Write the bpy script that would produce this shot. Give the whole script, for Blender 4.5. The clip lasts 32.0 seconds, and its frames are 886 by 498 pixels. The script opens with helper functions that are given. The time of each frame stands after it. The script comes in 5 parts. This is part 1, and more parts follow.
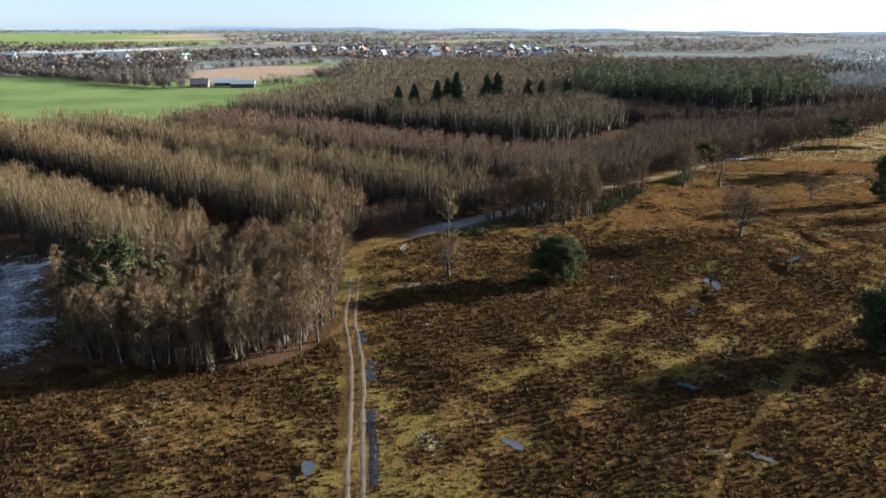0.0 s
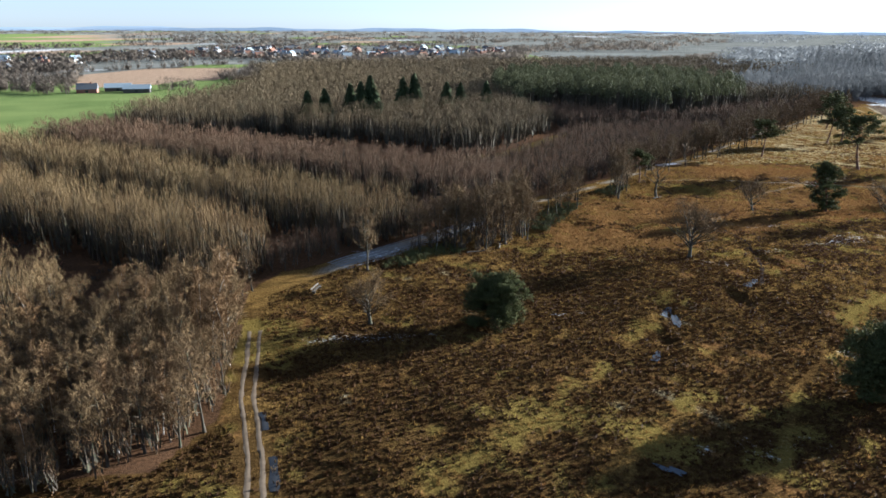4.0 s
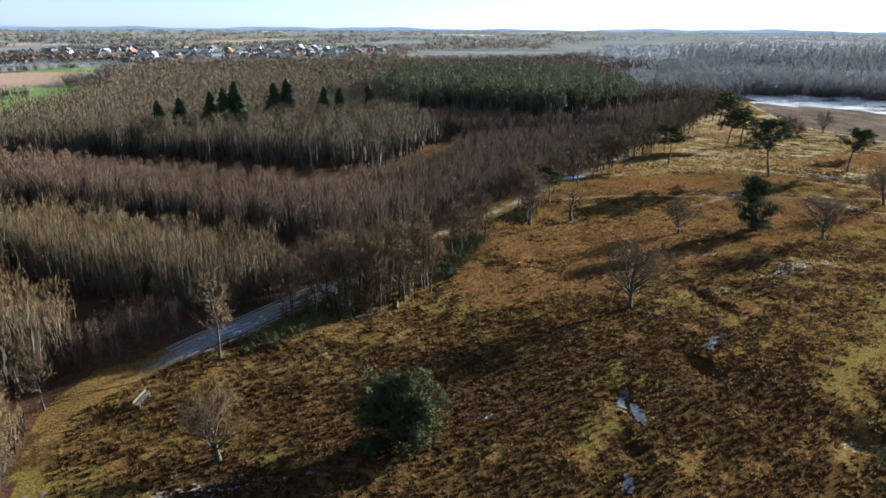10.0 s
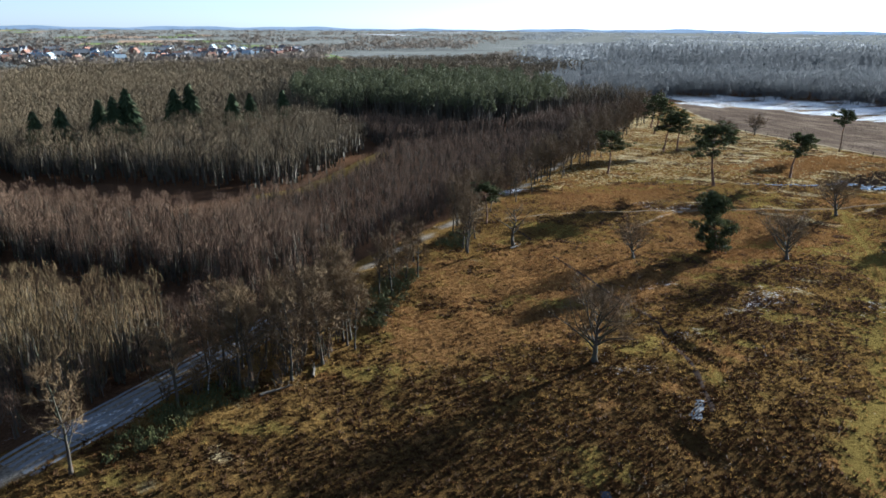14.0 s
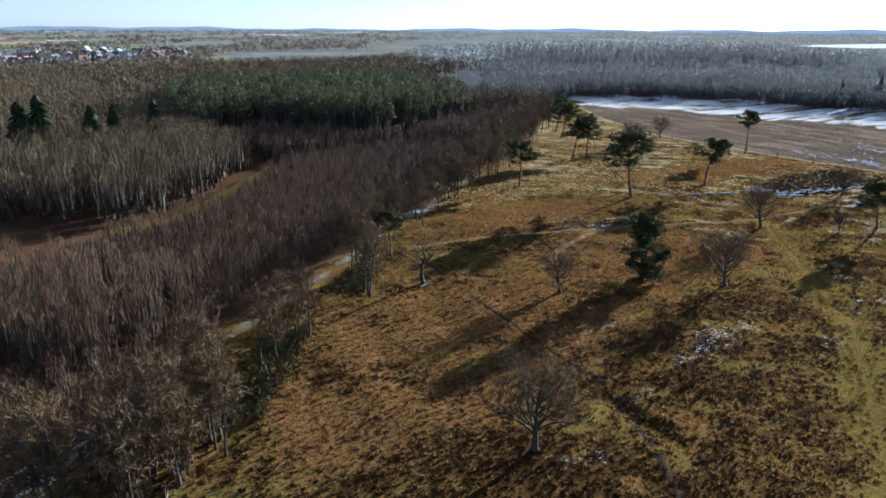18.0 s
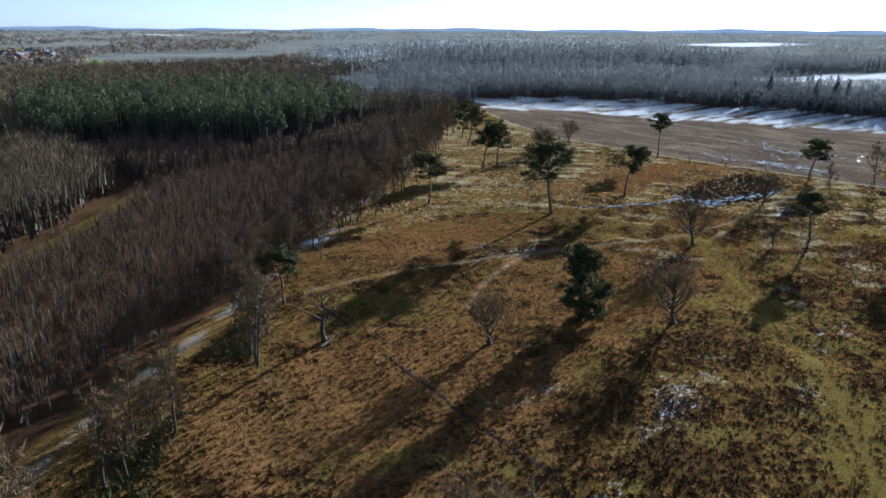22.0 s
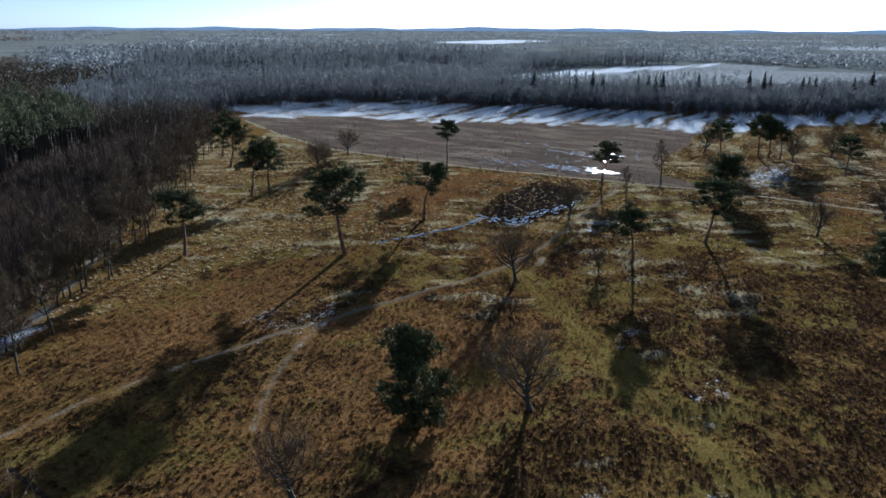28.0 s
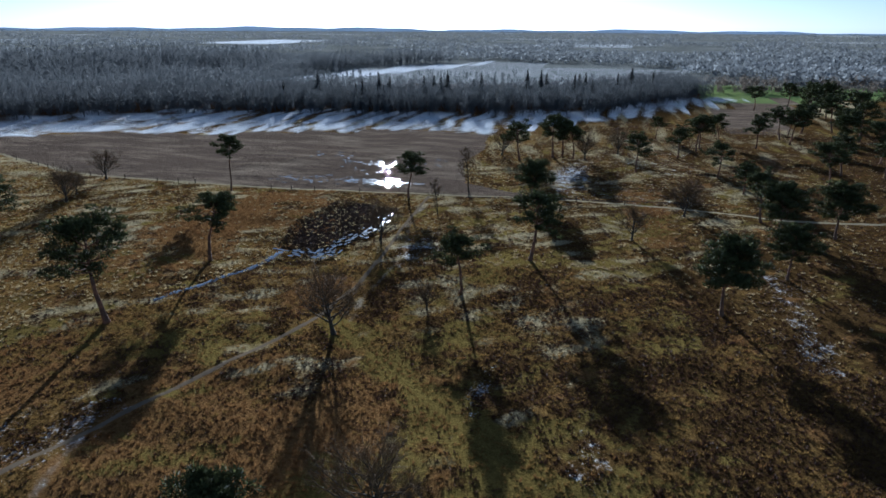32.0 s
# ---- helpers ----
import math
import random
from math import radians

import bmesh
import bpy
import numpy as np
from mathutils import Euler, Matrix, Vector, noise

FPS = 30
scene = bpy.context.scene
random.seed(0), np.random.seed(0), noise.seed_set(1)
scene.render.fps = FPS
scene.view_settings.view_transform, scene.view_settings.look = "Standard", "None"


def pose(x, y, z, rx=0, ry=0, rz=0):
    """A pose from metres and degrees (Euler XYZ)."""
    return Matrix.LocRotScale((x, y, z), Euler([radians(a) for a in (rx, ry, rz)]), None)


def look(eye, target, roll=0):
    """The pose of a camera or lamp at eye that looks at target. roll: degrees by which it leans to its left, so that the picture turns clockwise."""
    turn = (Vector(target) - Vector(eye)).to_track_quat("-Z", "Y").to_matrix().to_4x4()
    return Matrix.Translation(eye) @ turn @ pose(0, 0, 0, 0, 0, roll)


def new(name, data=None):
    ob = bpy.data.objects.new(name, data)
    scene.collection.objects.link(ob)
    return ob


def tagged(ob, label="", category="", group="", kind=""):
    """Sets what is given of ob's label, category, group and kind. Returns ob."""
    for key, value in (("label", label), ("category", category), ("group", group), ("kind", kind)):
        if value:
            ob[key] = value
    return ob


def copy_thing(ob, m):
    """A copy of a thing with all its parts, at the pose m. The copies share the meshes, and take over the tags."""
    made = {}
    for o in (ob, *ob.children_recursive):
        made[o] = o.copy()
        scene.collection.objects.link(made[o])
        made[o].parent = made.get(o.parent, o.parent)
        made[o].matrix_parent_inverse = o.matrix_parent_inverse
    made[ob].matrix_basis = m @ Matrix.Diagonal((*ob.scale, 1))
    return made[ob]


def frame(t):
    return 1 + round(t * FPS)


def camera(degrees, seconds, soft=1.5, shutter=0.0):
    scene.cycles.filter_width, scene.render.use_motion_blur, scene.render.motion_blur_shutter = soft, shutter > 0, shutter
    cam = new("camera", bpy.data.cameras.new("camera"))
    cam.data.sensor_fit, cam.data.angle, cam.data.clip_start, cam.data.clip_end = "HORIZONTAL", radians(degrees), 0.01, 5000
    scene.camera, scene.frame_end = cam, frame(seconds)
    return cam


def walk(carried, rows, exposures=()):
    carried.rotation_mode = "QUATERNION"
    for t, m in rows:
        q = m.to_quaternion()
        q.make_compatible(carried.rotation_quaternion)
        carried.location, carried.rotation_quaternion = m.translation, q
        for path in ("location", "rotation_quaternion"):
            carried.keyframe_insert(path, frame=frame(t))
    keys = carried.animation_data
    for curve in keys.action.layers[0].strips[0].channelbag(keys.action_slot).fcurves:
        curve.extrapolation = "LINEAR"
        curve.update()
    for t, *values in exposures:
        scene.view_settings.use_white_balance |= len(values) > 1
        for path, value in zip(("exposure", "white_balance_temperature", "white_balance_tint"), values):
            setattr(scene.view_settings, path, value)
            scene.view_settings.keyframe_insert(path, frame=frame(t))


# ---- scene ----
cam = camera(64.93, 32.0, soft=1.6)
PATH = [
    (0.0, pose(0.00, -0.00, 40.00, 72.161, -0.290, -0.000)),
    (0.5, pose(-0.08, 2.37, 39.99, 72.160, -0.259, -0.429)),
    (1.0, pose(-0.14, 4.74, 39.98, 72.162, -0.237, -0.976)),
    (1.5, pose(-0.18, 7.11, 39.97, 72.165, -0.233, -1.636)),
    (2.0, pose(-0.17, 9.50, 39.96, 72.167, -0.244, -2.482)),
    (2.5, pose(-0.13, 11.89, 39.95, 72.165, -0.264, -3.487)),
    (3.0, pose(-0.04, 14.29, 39.95, 72.175, -0.287, -4.640)),
    (3.5, pose(0.07, 16.70, 39.94, 72.188, -0.306, -5.788)),
    (5.5, pose(1.15, 26.57, 39.93, 72.158, -0.240, -9.778)),
    (6.0, pose(1.57, 29.02, 39.94, 72.140, -0.230, -10.324)),
    (6.5, pose(2.02, 31.48, 39.95, 72.149, -0.224, -10.992)),
    (7.0, pose(2.50, 33.93, 39.96, 72.163, -0.222, -11.651)),
    (7.5, pose(2.99, 36.39, 39.96, 72.166, -0.225, -12.479)),
    (8.0, pose(3.49, 38.84, 39.96, 72.163, -0.229, -13.342)),
    (8.5, pose(3.99, 41.28, 39.95, 72.157, -0.231, -14.200)),
    (9.0, pose(4.48, 43.71, 39.94, 72.145, -0.235, -14.925)),
    (9.5, pose(4.95, 46.12, 39.92, 72.139, -0.251, -15.719)),
    (10.0, pose(5.42, 48.52, 39.90, 72.128, -0.266, -16.450)),
    (10.5, pose(5.93, 50.92, 39.88, 72.120, -0.276, -17.210)),
    (11.0, pose(6.50, 53.33, 39.86, 72.114, -0.287, -17.954)),
    (11.5, pose(7.15, 55.73, 39.85, 72.113, -0.299, -18.667)),
    (12.0, pose(7.89, 58.13, 39.84, 72.112, -0.313, -19.382)),
    (12.5, pose(8.70, 60.52, 39.85, 72.113, -0.328, -20.149)),
    (13.0, pose(9.58, 62.88, 39.86, 72.122, -0.342, -20.733)),
    (13.5, pose(10.49, 65.21, 39.88, 72.123, -0.353, -21.664)),
    (14.0, pose(11.45, 67.53, 39.91, 72.136, -0.358, -22.696)),
    (14.5, pose(12.43, 69.83, 39.94, 72.148, -0.359, -23.836)),
    (16.5, pose(16.88, 79.02, 40.13, 72.156, -0.292, -28.407)),
    (17.0, pose(18.09, 81.30, 40.16, 72.144, -0.283, -29.404)),
    (17.5, pose(19.31, 83.58, 40.19, 72.138, -0.277, -30.288)),
    (18.0, pose(20.55, 85.85, 40.22, 72.144, -0.274, -30.955)),
    (18.5, pose(21.80, 88.10, 40.25, 72.148, -0.274, -31.686)),
    (19.0, pose(23.06, 90.33, 40.27, 72.146, -0.280, -32.705)),
    (19.5, pose(24.35, 92.53, 40.28, 72.151, -0.292, -33.714)),
    (20.0, pose(25.65, 94.71, 40.29, 72.157, -0.301, -34.817)),
    (20.5, pose(26.97, 96.86, 40.30, 72.161, -0.307, -35.940)),
    (21.0, pose(28.32, 98.99, 40.30, 72.162, -0.308, -37.037)),
    (21.5, pose(29.70, 101.10, 40.30, 72.160, -0.305, -38.142)),
    (22.0, pose(31.13, 103.19, 40.29, 72.158, -0.302, -39.262)),
    (22.5, pose(32.60, 105.26, 40.28, 72.152, -0.300, -40.445)),
    (23.0, pose(34.12, 107.30, 40.27, 72.140, -0.299, -41.772)),
    (23.5, pose(35.68, 109.33, 40.26, 72.142, -0.294, -43.129)),
    (24.0, pose(37.29, 111.33, 40.25, 72.148, -0.289, -44.588)),
    (24.5, pose(38.95, 113.31, 40.24, 72.152, -0.285, -45.982)),
    (25.0, pose(40.64, 115.26, 40.22, 72.153, -0.282, -47.439)),
    (25.5, pose(42.37, 117.19, 40.21, 72.148, -0.278, -48.963)),
    (27.5, pose(50.11, 124.19, 40.19, 72.139, -0.250, -55.978)),
    (28.0, pose(52.19, 125.71, 40.19, 72.137, -0.250, -58.217)),
    (28.5, pose(54.29, 127.21, 40.21, 72.135, -0.249, -60.429)),
    (29.0, pose(56.40, 128.66, 40.22, 72.134, -0.248, -62.477)),
    (29.5, pose(58.54, 130.08, 40.24, 72.131, -0.250, -64.357)),
    (30.0, pose(60.69, 131.44, 40.27, 72.128, -0.255, -66.353)),
    (30.5, pose(62.85, 132.77, 40.30, 72.127, -0.265, -68.500)),
    (31.0, pose(65.03, 134.07, 40.33, 72.131, -0.280, -70.872)),
    (31.5, pose(67.22, 135.34, 40.36, 72.145, -0.301, -73.307)),
    (32.0, pose(69.40, 136.61, 40.40, 72.175, -0.324, -75.859)),
]
walk(cam, PATH, [(0, 2.38, 4860, 8), (6, 2.4, 4800, 8), (13, 2.34, 4680, 7), (19, 2.12, 4560, 7), (25, 1.8, 4430, 8), (32, 1.36, 4330, 8)])

# ---------------------------------------------------------------- light
SUN_DIR = Vector((0.927, 0.308, 0.215)).normalized()      # towards the low winter sun
SUN_EL = math.asin(SUN_DIR.z)
SUN_AZ = math.atan2(SUN_DIR.x, SUN_DIR.y)
world = bpy.data.worlds.new("winter_sky")
scene.world = world
world.use_nodes = True
wn = world.node_tree.nodes
sky = wn.new("ShaderNodeTexSky")
sky.sky_type = "NISHITA"
sky.sun_disc = False
sky.sun_elevation, sky.sun_rotation = SUN_EL, SUN_AZ
sky.air_density, sky.dust_density, sky.ozone_density = 0.9, 0.2, 2.0
soft_sky = wn.new("ShaderNodeHueSaturation")
soft_sky.inputs["Saturation"].default_value = 0.42
world.node_tree.links.new(sky.outputs[0], soft_sky.inputs["Color"])
world.node_tree.links.new(soft_sky.outputs[0], wn["Background"].inputs[0])
wn["Background"].inputs[1].default_value = 0.037
sun = new("sun", bpy.data.lights.new("sun", "SUN"))
sun.data.energy, sun.data.angle, sun.data.color = 5.0, radians(0.6), (1.0, 0.84, 0.62)
sun.matrix_world = look((300, 200, 120), Vector((300, 200, 120)) - SUN_DIR)

rng = np.random.default_rng(11)


# ---------------------------------------------------------------- materials
class Nodes:
    """Small helper to write node materials."""

    def __init__(self, name):
        self.mat = bpy.data.materials.new(name)
        self.mat.use_nodes = True
        self.t = self.mat.node_tree
        self.bsdf = self.t.nodes["Principled BSDF"]

    def add(self, kind, **inputs):
        n = self.t.nodes.new(kind)
        for k, v in inputs.items():
            self.put(n.inputs[k.replace("_", " ")], v)
        return n

    def put(self, socket, v):
        if isinstance(v, bpy.types.NodeSocket):
            self.t.links.new(v, socket)
        else:
            socket.default_value = (*v, 1) if isinstance(v, tuple) and len(v) == 3 and socket.type == "RGBA" else v

    def coords(self):
        return self.add("ShaderNodeNewGeometry").outputs["Position"]

    def noise(self, scale, detail=3.0, rough=0.6, vector=None):
        n = self.add("ShaderNodeTexNoise", Scale=scale, Detail=detail, Roughness=rough)
        self.put(n.inputs["Vector"], vector if vector is not None else self.coords())
        return n.outputs["Fac"]

    def ramp(self, fac, a, b):
        n = self.add("ShaderNodeMapRange", Value=fac)
        n.inputs["From Min"].default_value, n.inputs["From Max"].default_value = a, b
        return n.outputs[0]

    def mix(self, fac, a, b):
        n = self.t.nodes.new("ShaderNodeMix")
        n.data_type = "RGBA"
        self.put(n.inputs[0], fac), self.put(n.inputs[6], a), self.put(n.inputs[7], b)
        return n.outputs[2]

    def math(self, op, a, b=0.5):
        n = self.t.nodes.new("ShaderNodeMath")
        n.operation = op
        n.use_clamp = True
        self.put(n.inputs[0], a), self.put(n.inputs[1], b)
        return n.outputs[0]

    def attr(self, name):
        n = self.t.nodes.new("ShaderNodeAttribute")
        n.attribute_name = name
        return n.outputs["Fac"]

    def island(self):
        return self.add("ShaderNodeNewGeometry").outputs["Random Per Island"]

    def random(self):
        return self.add("ShaderNodeObjectInfo").outputs["Random"]

    def bump(self, height, strength, distance):
        n = self.add("ShaderNodeBump", Height=height, Strength=strength, Distance=distance)
        self.put(self.bsdf.inputs["Normal"], n.outputs[0])

    def fuzz(self, weight, tint, rough=0.5):
        """The soft bright fuzz of grass and moss seen against low light."""
        self.put(self.bsdf.inputs["Sheen Weight"], weight)
        self.put(self.bsdf.inputs["Sheen Roughness"], rough)
        self.put(self.bsdf.inputs["Sheen Tint"], tint)

    def done(self, colour, rough=0.9, spec=0.2, metal=0.0):
        self.put(self.bsdf.inputs["Base Color"], colour)
        self.put(self.bsdf.inputs["Roughness"], rough)
        self.put(self.bsdf.inputs["Specular IOR Level"], spec)
        self.put(self.bsdf.inputs["Metallic"], metal)
        return self.mat


def leafy(name, dark, light, third, patch=0.06, translucent=0.0, rough=0.8, spec=0.05, soft=0.7):
    """Twigs, needles or dead stems: colour shifts stem by stem, tree by tree and in patches."""
    n = Nodes(name)
    a = n.mix(n.island(), dark, light)
    b = n.mix(n.ramp(n.noise(patch, 2.0), 0.42, 0.62), a, third)
    b = n.mix(n.math("MULTIPLY", n.random(), 0.35), b, third)
    mat = n.done(b, rough, spec)
    if soft:
        # shade by the rounded outside of each crown or tuft
        out = n.t.nodes.new("ShaderNodeAttribute")
        out.attribute_name = "outward"
        turn = n.t.nodes.new("ShaderNodeVectorTransform")
        turn.vector_type, turn.convert_from, turn.convert_to = "NORMAL", "OBJECT", "WORLD"
        n.put(turn.inputs[0], out.outputs["Vector"])
        mixed = n.t.nodes.new("ShaderNodeMix")
        mixed.data_type = "VECTOR"
        n.put(mixed.inputs[0], soft), n.put(mixed.inputs[4], n.add("ShaderNodeNewGeometry").outputs["Normal"]), n.put(mixed.inputs[5], turn.outputs[0])
        unit = n.t.nodes.new("ShaderNodeVectorMath")
        unit.operation = "NORMALIZE"
        n.put(unit.inputs[0], mixed.outputs[1])
        n.put(n.bsdf.inputs["Normal"], unit.outputs[0])
    if translucent:
        tr = n.add("ShaderNodeBsdfTranslucent", Color=b)
        m = n.add("ShaderNodeMixShader", Fac=translucent)
        n.put(m.inputs[1], n.bsdf.outputs[0]), n.put(m.inputs[2], tr.outputs[0])
        n.put(n.t.nodes["Material Output"].inputs[0], m.outputs[0])
    return mat


def bark(name, a, b, c, scale=6.0):
    n = Nodes(name)
    col = n.mix(n.noise(scale, 4.0), a, b)
    col = n.mix(n.ramp(n.noise(scale * 0.25, 3.0), 0.5, 0.62), col, c)
    n.bump(n.noise(scale * 3, 3.0), 0.6, 0.03)
    return n.done(col, 0.9, 0.2)


def plain(name, a, b, scale=0.8, rough=0.8, spec=0.3):
    n = Nodes(name)
    col = n.mix(n.noise(scale, 4.0), a, b)
    n.bump(n.noise(scale * 6, 3.0), 0.3, 0.02)
    return n.done(col, rough, spec)


def ground_material():
    n = Nodes("heath_ground")
    fine, mid, big = n.noise(2.600, 5.300, 0.766), n.noise(0.35, 4.0), n.noise(0.035, 3.0)
    col = n.mix(n.ramp(fine, 0.35, 0.7), (0.028, 0.017, 0.006), (0.072, 0.042, 0.014))
    col = n.mix(n.ramp(mid, 0.5, 0.7), col, (0.082, 0.050, 0.017))

    def layer(name, colour, soft, base):
        k = n.math("ADD", n.attr(name), n.math("MULTIPLY", n.math("SUBTRACT", fine, 0.5), soft))
        k = n.math("ADD", k, n.math("MULTIPLY", n.math("SUBTRACT", mid, 0.5), soft))
        return n.mix(n.ramp(k, 0.35, 0.6), base, colour)

    straw = n.mix(n.ramp(fine, 0.35, 0.68), (0.054, 0.033, 0.010), (0.165, 0.101, 0.030))
    col = layer("straw", straw, 0.9, col)
    # pale far heath, with haze and glare put into the grass colour
    haze_pale = n.mix(n.ramp(fine, 0.35, 0.68), (0.14, 0.114, 0.062), (0.34, 0.280, 0.155))
    col = layer("haze_pale", haze_pale, 0.9, col)
    rust = n.mix(n.ramp(fine, 0.3, 0.7), (0.068, 0.037, 0.013), (0.175, 0.097, 0.033))
    col = layer("rust", rust, 1.0, col)
    moss = n.mix(n.ramp(fine, 0.3, 0.7), (0.060, 0.043, 0.011), (0.148, 0.108, 0.028))
    col = layer("moss", moss, 0.9, col)
    litter = n.mix(n.ramp(fine, 0.3, 0.7), (0.025, 0.016, 0.010), (0.100, 0.055, 0.028))
    col = layer("litter", litter, 0.5, col)
    field = n.mix(n.ramp(n.noise(0.02, 2.0), 0.4, 0.6), (0.085, 0.112, 0.036), (0.112, 0.138, 0.046))
    col = layer("field", field, 0.05, col)
    plough = n.mix(n.ramp(mid, 0.4, 0.6), (0.165, 0.116, 0.078), (0.235, 0.168, 0.116))
    col = layer("plough", plough, 0.05, col)
    peat = n.mix(n.ramp(fine, 0.35, 0.7), (0.055, 0.041, 0.029), (0.115, 0.086, 0.063))
    streak = n.noise(0.06, 4.0, 0.7, n.add("ShaderNodeMapping", Vector=n.coords(), Scale=(2.2, 0.6, 1.0)).outputs[0])
    peat = n.mix(n.ramp(streak, 0.48, 0.66), peat, (0.16, 0.125, 0.088))
    col = layer("peat", peat, 0.3, col)
    col = layer("bog", n.mix(n.ramp(fine, 0.35, 0.7), (0.034, 0.024, 0.017), (0.070, 0.050, 0.037)), 0.8, col)
    # open land far off is greyed, its colour standing in for distance haze
    col = layer("hazed_farland", n.mix(n.ramp(n.noise(0.01, 3.0), 0.4, 0.6), (0.085, 0.085, 0.076), (0.125, 0.124, 0.112)), 0.1, col)
    sand = n.mix(n.ramp(fine, 0.3, 0.75), (0.10, 0.085, 0.065), (0.27, 0.235, 0.19))
    col = layer("sand", sand, 0.55, col)
    rime = n.mix(n.ramp(fine, 0.35, 0.65), (0.22, 0.22, 0.225), (0.62, 0.63, 0.65))
    col = layer("rime", rime, 1.1, col)
    n.bump(fine, 0.9, 0.25)
    n.fuzz(0.35, col)
    return n.done(col, 1.0, 0.0)


M_GROUND = ground_material()
M_BARK = bark("grey_brown_bark", (0.030, 0.024, 0.018), (0.085, 0.068, 0.050), (0.052, 0.054, 0.030))
M_BIRCH = bark("white_birch_bark", (0.22, 0.195, 0.17), (0.40, 0.37, 0.33), (0.06, 0.05, 0.04), 3.0)
M_PINEBARK = bark("red_brown_pine_bark", (0.06, 0.04, 0.03), (0.16, 0.09, 0.05), (0.20, 0.10, 0.05), 2.0)
M_TWIG_OAK = leafy("oak_twigs", (0.070, 0.046, 0.023), (0.155, 0.102, 0.050), (0.118, 0.080, 0.038), soft=0.35)
M_TWIG_BIRCH = leafy("birch_twigs", (0.080, 0.049, 0.023), (0.178, 0.110, 0.052), (0.135, 0.084, 0.040), soft=0.35)
M_WOOD_OLIVE = leafy("pole_wood_twigs", (0.080, 0.056, 0.027), (0.165, 0.117, 0.053), (0.135, 0.090, 0.042), 0.05, soft=0.35)
M_WOOD_RED = leafy("young_birch_twigs", (0.075, 0.048, 0.029), (0.155, 0.100, 0.059), (0.125, 0.080, 0.048), 0.04, soft=0.35)
M_WOOD_BROWN = leafy("old_wood_twigs", (0.082, 0.061, 0.033), (0.152, 0.113, 0.062), (0.12, 0.090, 0.050), 0.03, soft=0.35)
# distance haze is put into the paler, greyer colours of these two
M_WOOD_FAR = leafy("haze_grey_distant_twigs", (0.18, 0.189, 0.198), (0.21, 0.220, 0.231), (0.195, 0.205, 0.215), 0.006, 0.25, soft=0.93)
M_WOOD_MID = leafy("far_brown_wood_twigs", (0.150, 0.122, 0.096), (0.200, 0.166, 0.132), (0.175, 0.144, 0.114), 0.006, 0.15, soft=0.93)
M_NEEDLE = leafy("pine_needles", (0.028, 0.032, 0.013), (0.105, 0.112, 0.040), (0.066, 0.072, 0.027), 0.2, 0.06)
M_NEEDLE_FAR = leafy("pine_wood_needles", (0.036, 0.039, 0.019), (0.088, 0.091, 0.045), (0.064, 0.067, 0.034), 0.05, 0.2, soft=0.4)
M_FIR = leafy("fir_needles", (0.026, 0.038, 0.018), (0.07, 0.088, 0.038), (0.045, 0.058, 0.026), 0.1)
M_HEATHER = leafy("winter_heather", (0.034, 0.017, 0.008), (0.076, 0.038, 0.015), (0.068, 0.034, 0.012), 0.05, 0.1)
M_HEATHER_RED = leafy("reddish_heather", (0.046, 0.025, 0.016), (0.100, 0.054, 0.034), (0.085, 0.046, 0.027), 0.05, 0.12)
M_TUSSOCK = leafy("dead_moor_grass", (0.11, 0.067, 0.019), (0.245, 0.150, 0.042), (0.185, 0.110, 0.031), 0.045, 0.35, 0.9, 0.03)
M_RUST = leafy("rusty_moor_grass", (0.10, 0.055, 0.019), (0.215, 0.120, 0.039), (0.155, 0.077, 0.026), 0.06, 0.35, 0.9, 0.03)
# haze over the marsh woods is painted in as these two grey-blue colours
M_SOUTH = leafy("haze_dark_wood_twigs", (0.090, 0.094, 0.099), (0.115, 0.120, 0.126), (0.102, 0.107, 0.113), 0.02, 0.2, soft=0.9)
M_HAZEWOOD = leafy("haze_pale_wood_twigs", (0.125, 0.131, 0.138), (0.150, 0.157, 0.165), (0.138, 0.144, 0.151), 0.02, 0.25, soft=0.9)
# bleached far grass, its colour lightened further to stand in for haze
M_HAZE_PALE = leafy("haze_pale_heath_grass", (0.18, 0.142, 0.070), (0.35, 0.280, 0.145), (0.25, 0.185, 0.094), 0.05, 0.5, 0.9, 0.03)
M_RUSSET = leafy("russet_undergrowth", (0.15, 0.068, 0.032), (0.28, 0.135, 0.062), (0.20, 0.10, 0.05), 0.06)
# far spruces: needles greyed so that their colour carries the haze
M_SPRUCE = leafy("haze_grey_spruce_needles", (0.06, 0.062, 0.06), (0.10, 0.102, 0.10), (0.08, 0.082, 0.08), 0.02, 0.15, soft=0.8)
M_VERGE = plain("pale_grassy_path", (0.17, 0.14, 0.085), (0.30, 0.255, 0.16), 1.2, 0.95, 0.0)
M_TRAIL = plain("trodden_brown_sand", (0.085, 0.065, 0.042), (0.165, 0.128, 0.086), 1.2, 0.95, 0.0)
M_BROOM = leafy("dark_broom", (0.03, 0.036, 0.014), (0.13, 0.135, 0.045), (0.08, 0.078, 0.03), 0.4)
M_BOG = leafy("bog_rushes", (0.036, 0.025, 0.018), (0.066, 0.046, 0.033), (0.05, 0.035, 0.025), 0.05, 0.05)
M_REED = leafy("dark_rushes", (0.06, 0.044, 0.031), (0.12, 0.089, 0.064), (0.09, 0.066, 0.047), 0.05, 0.2)


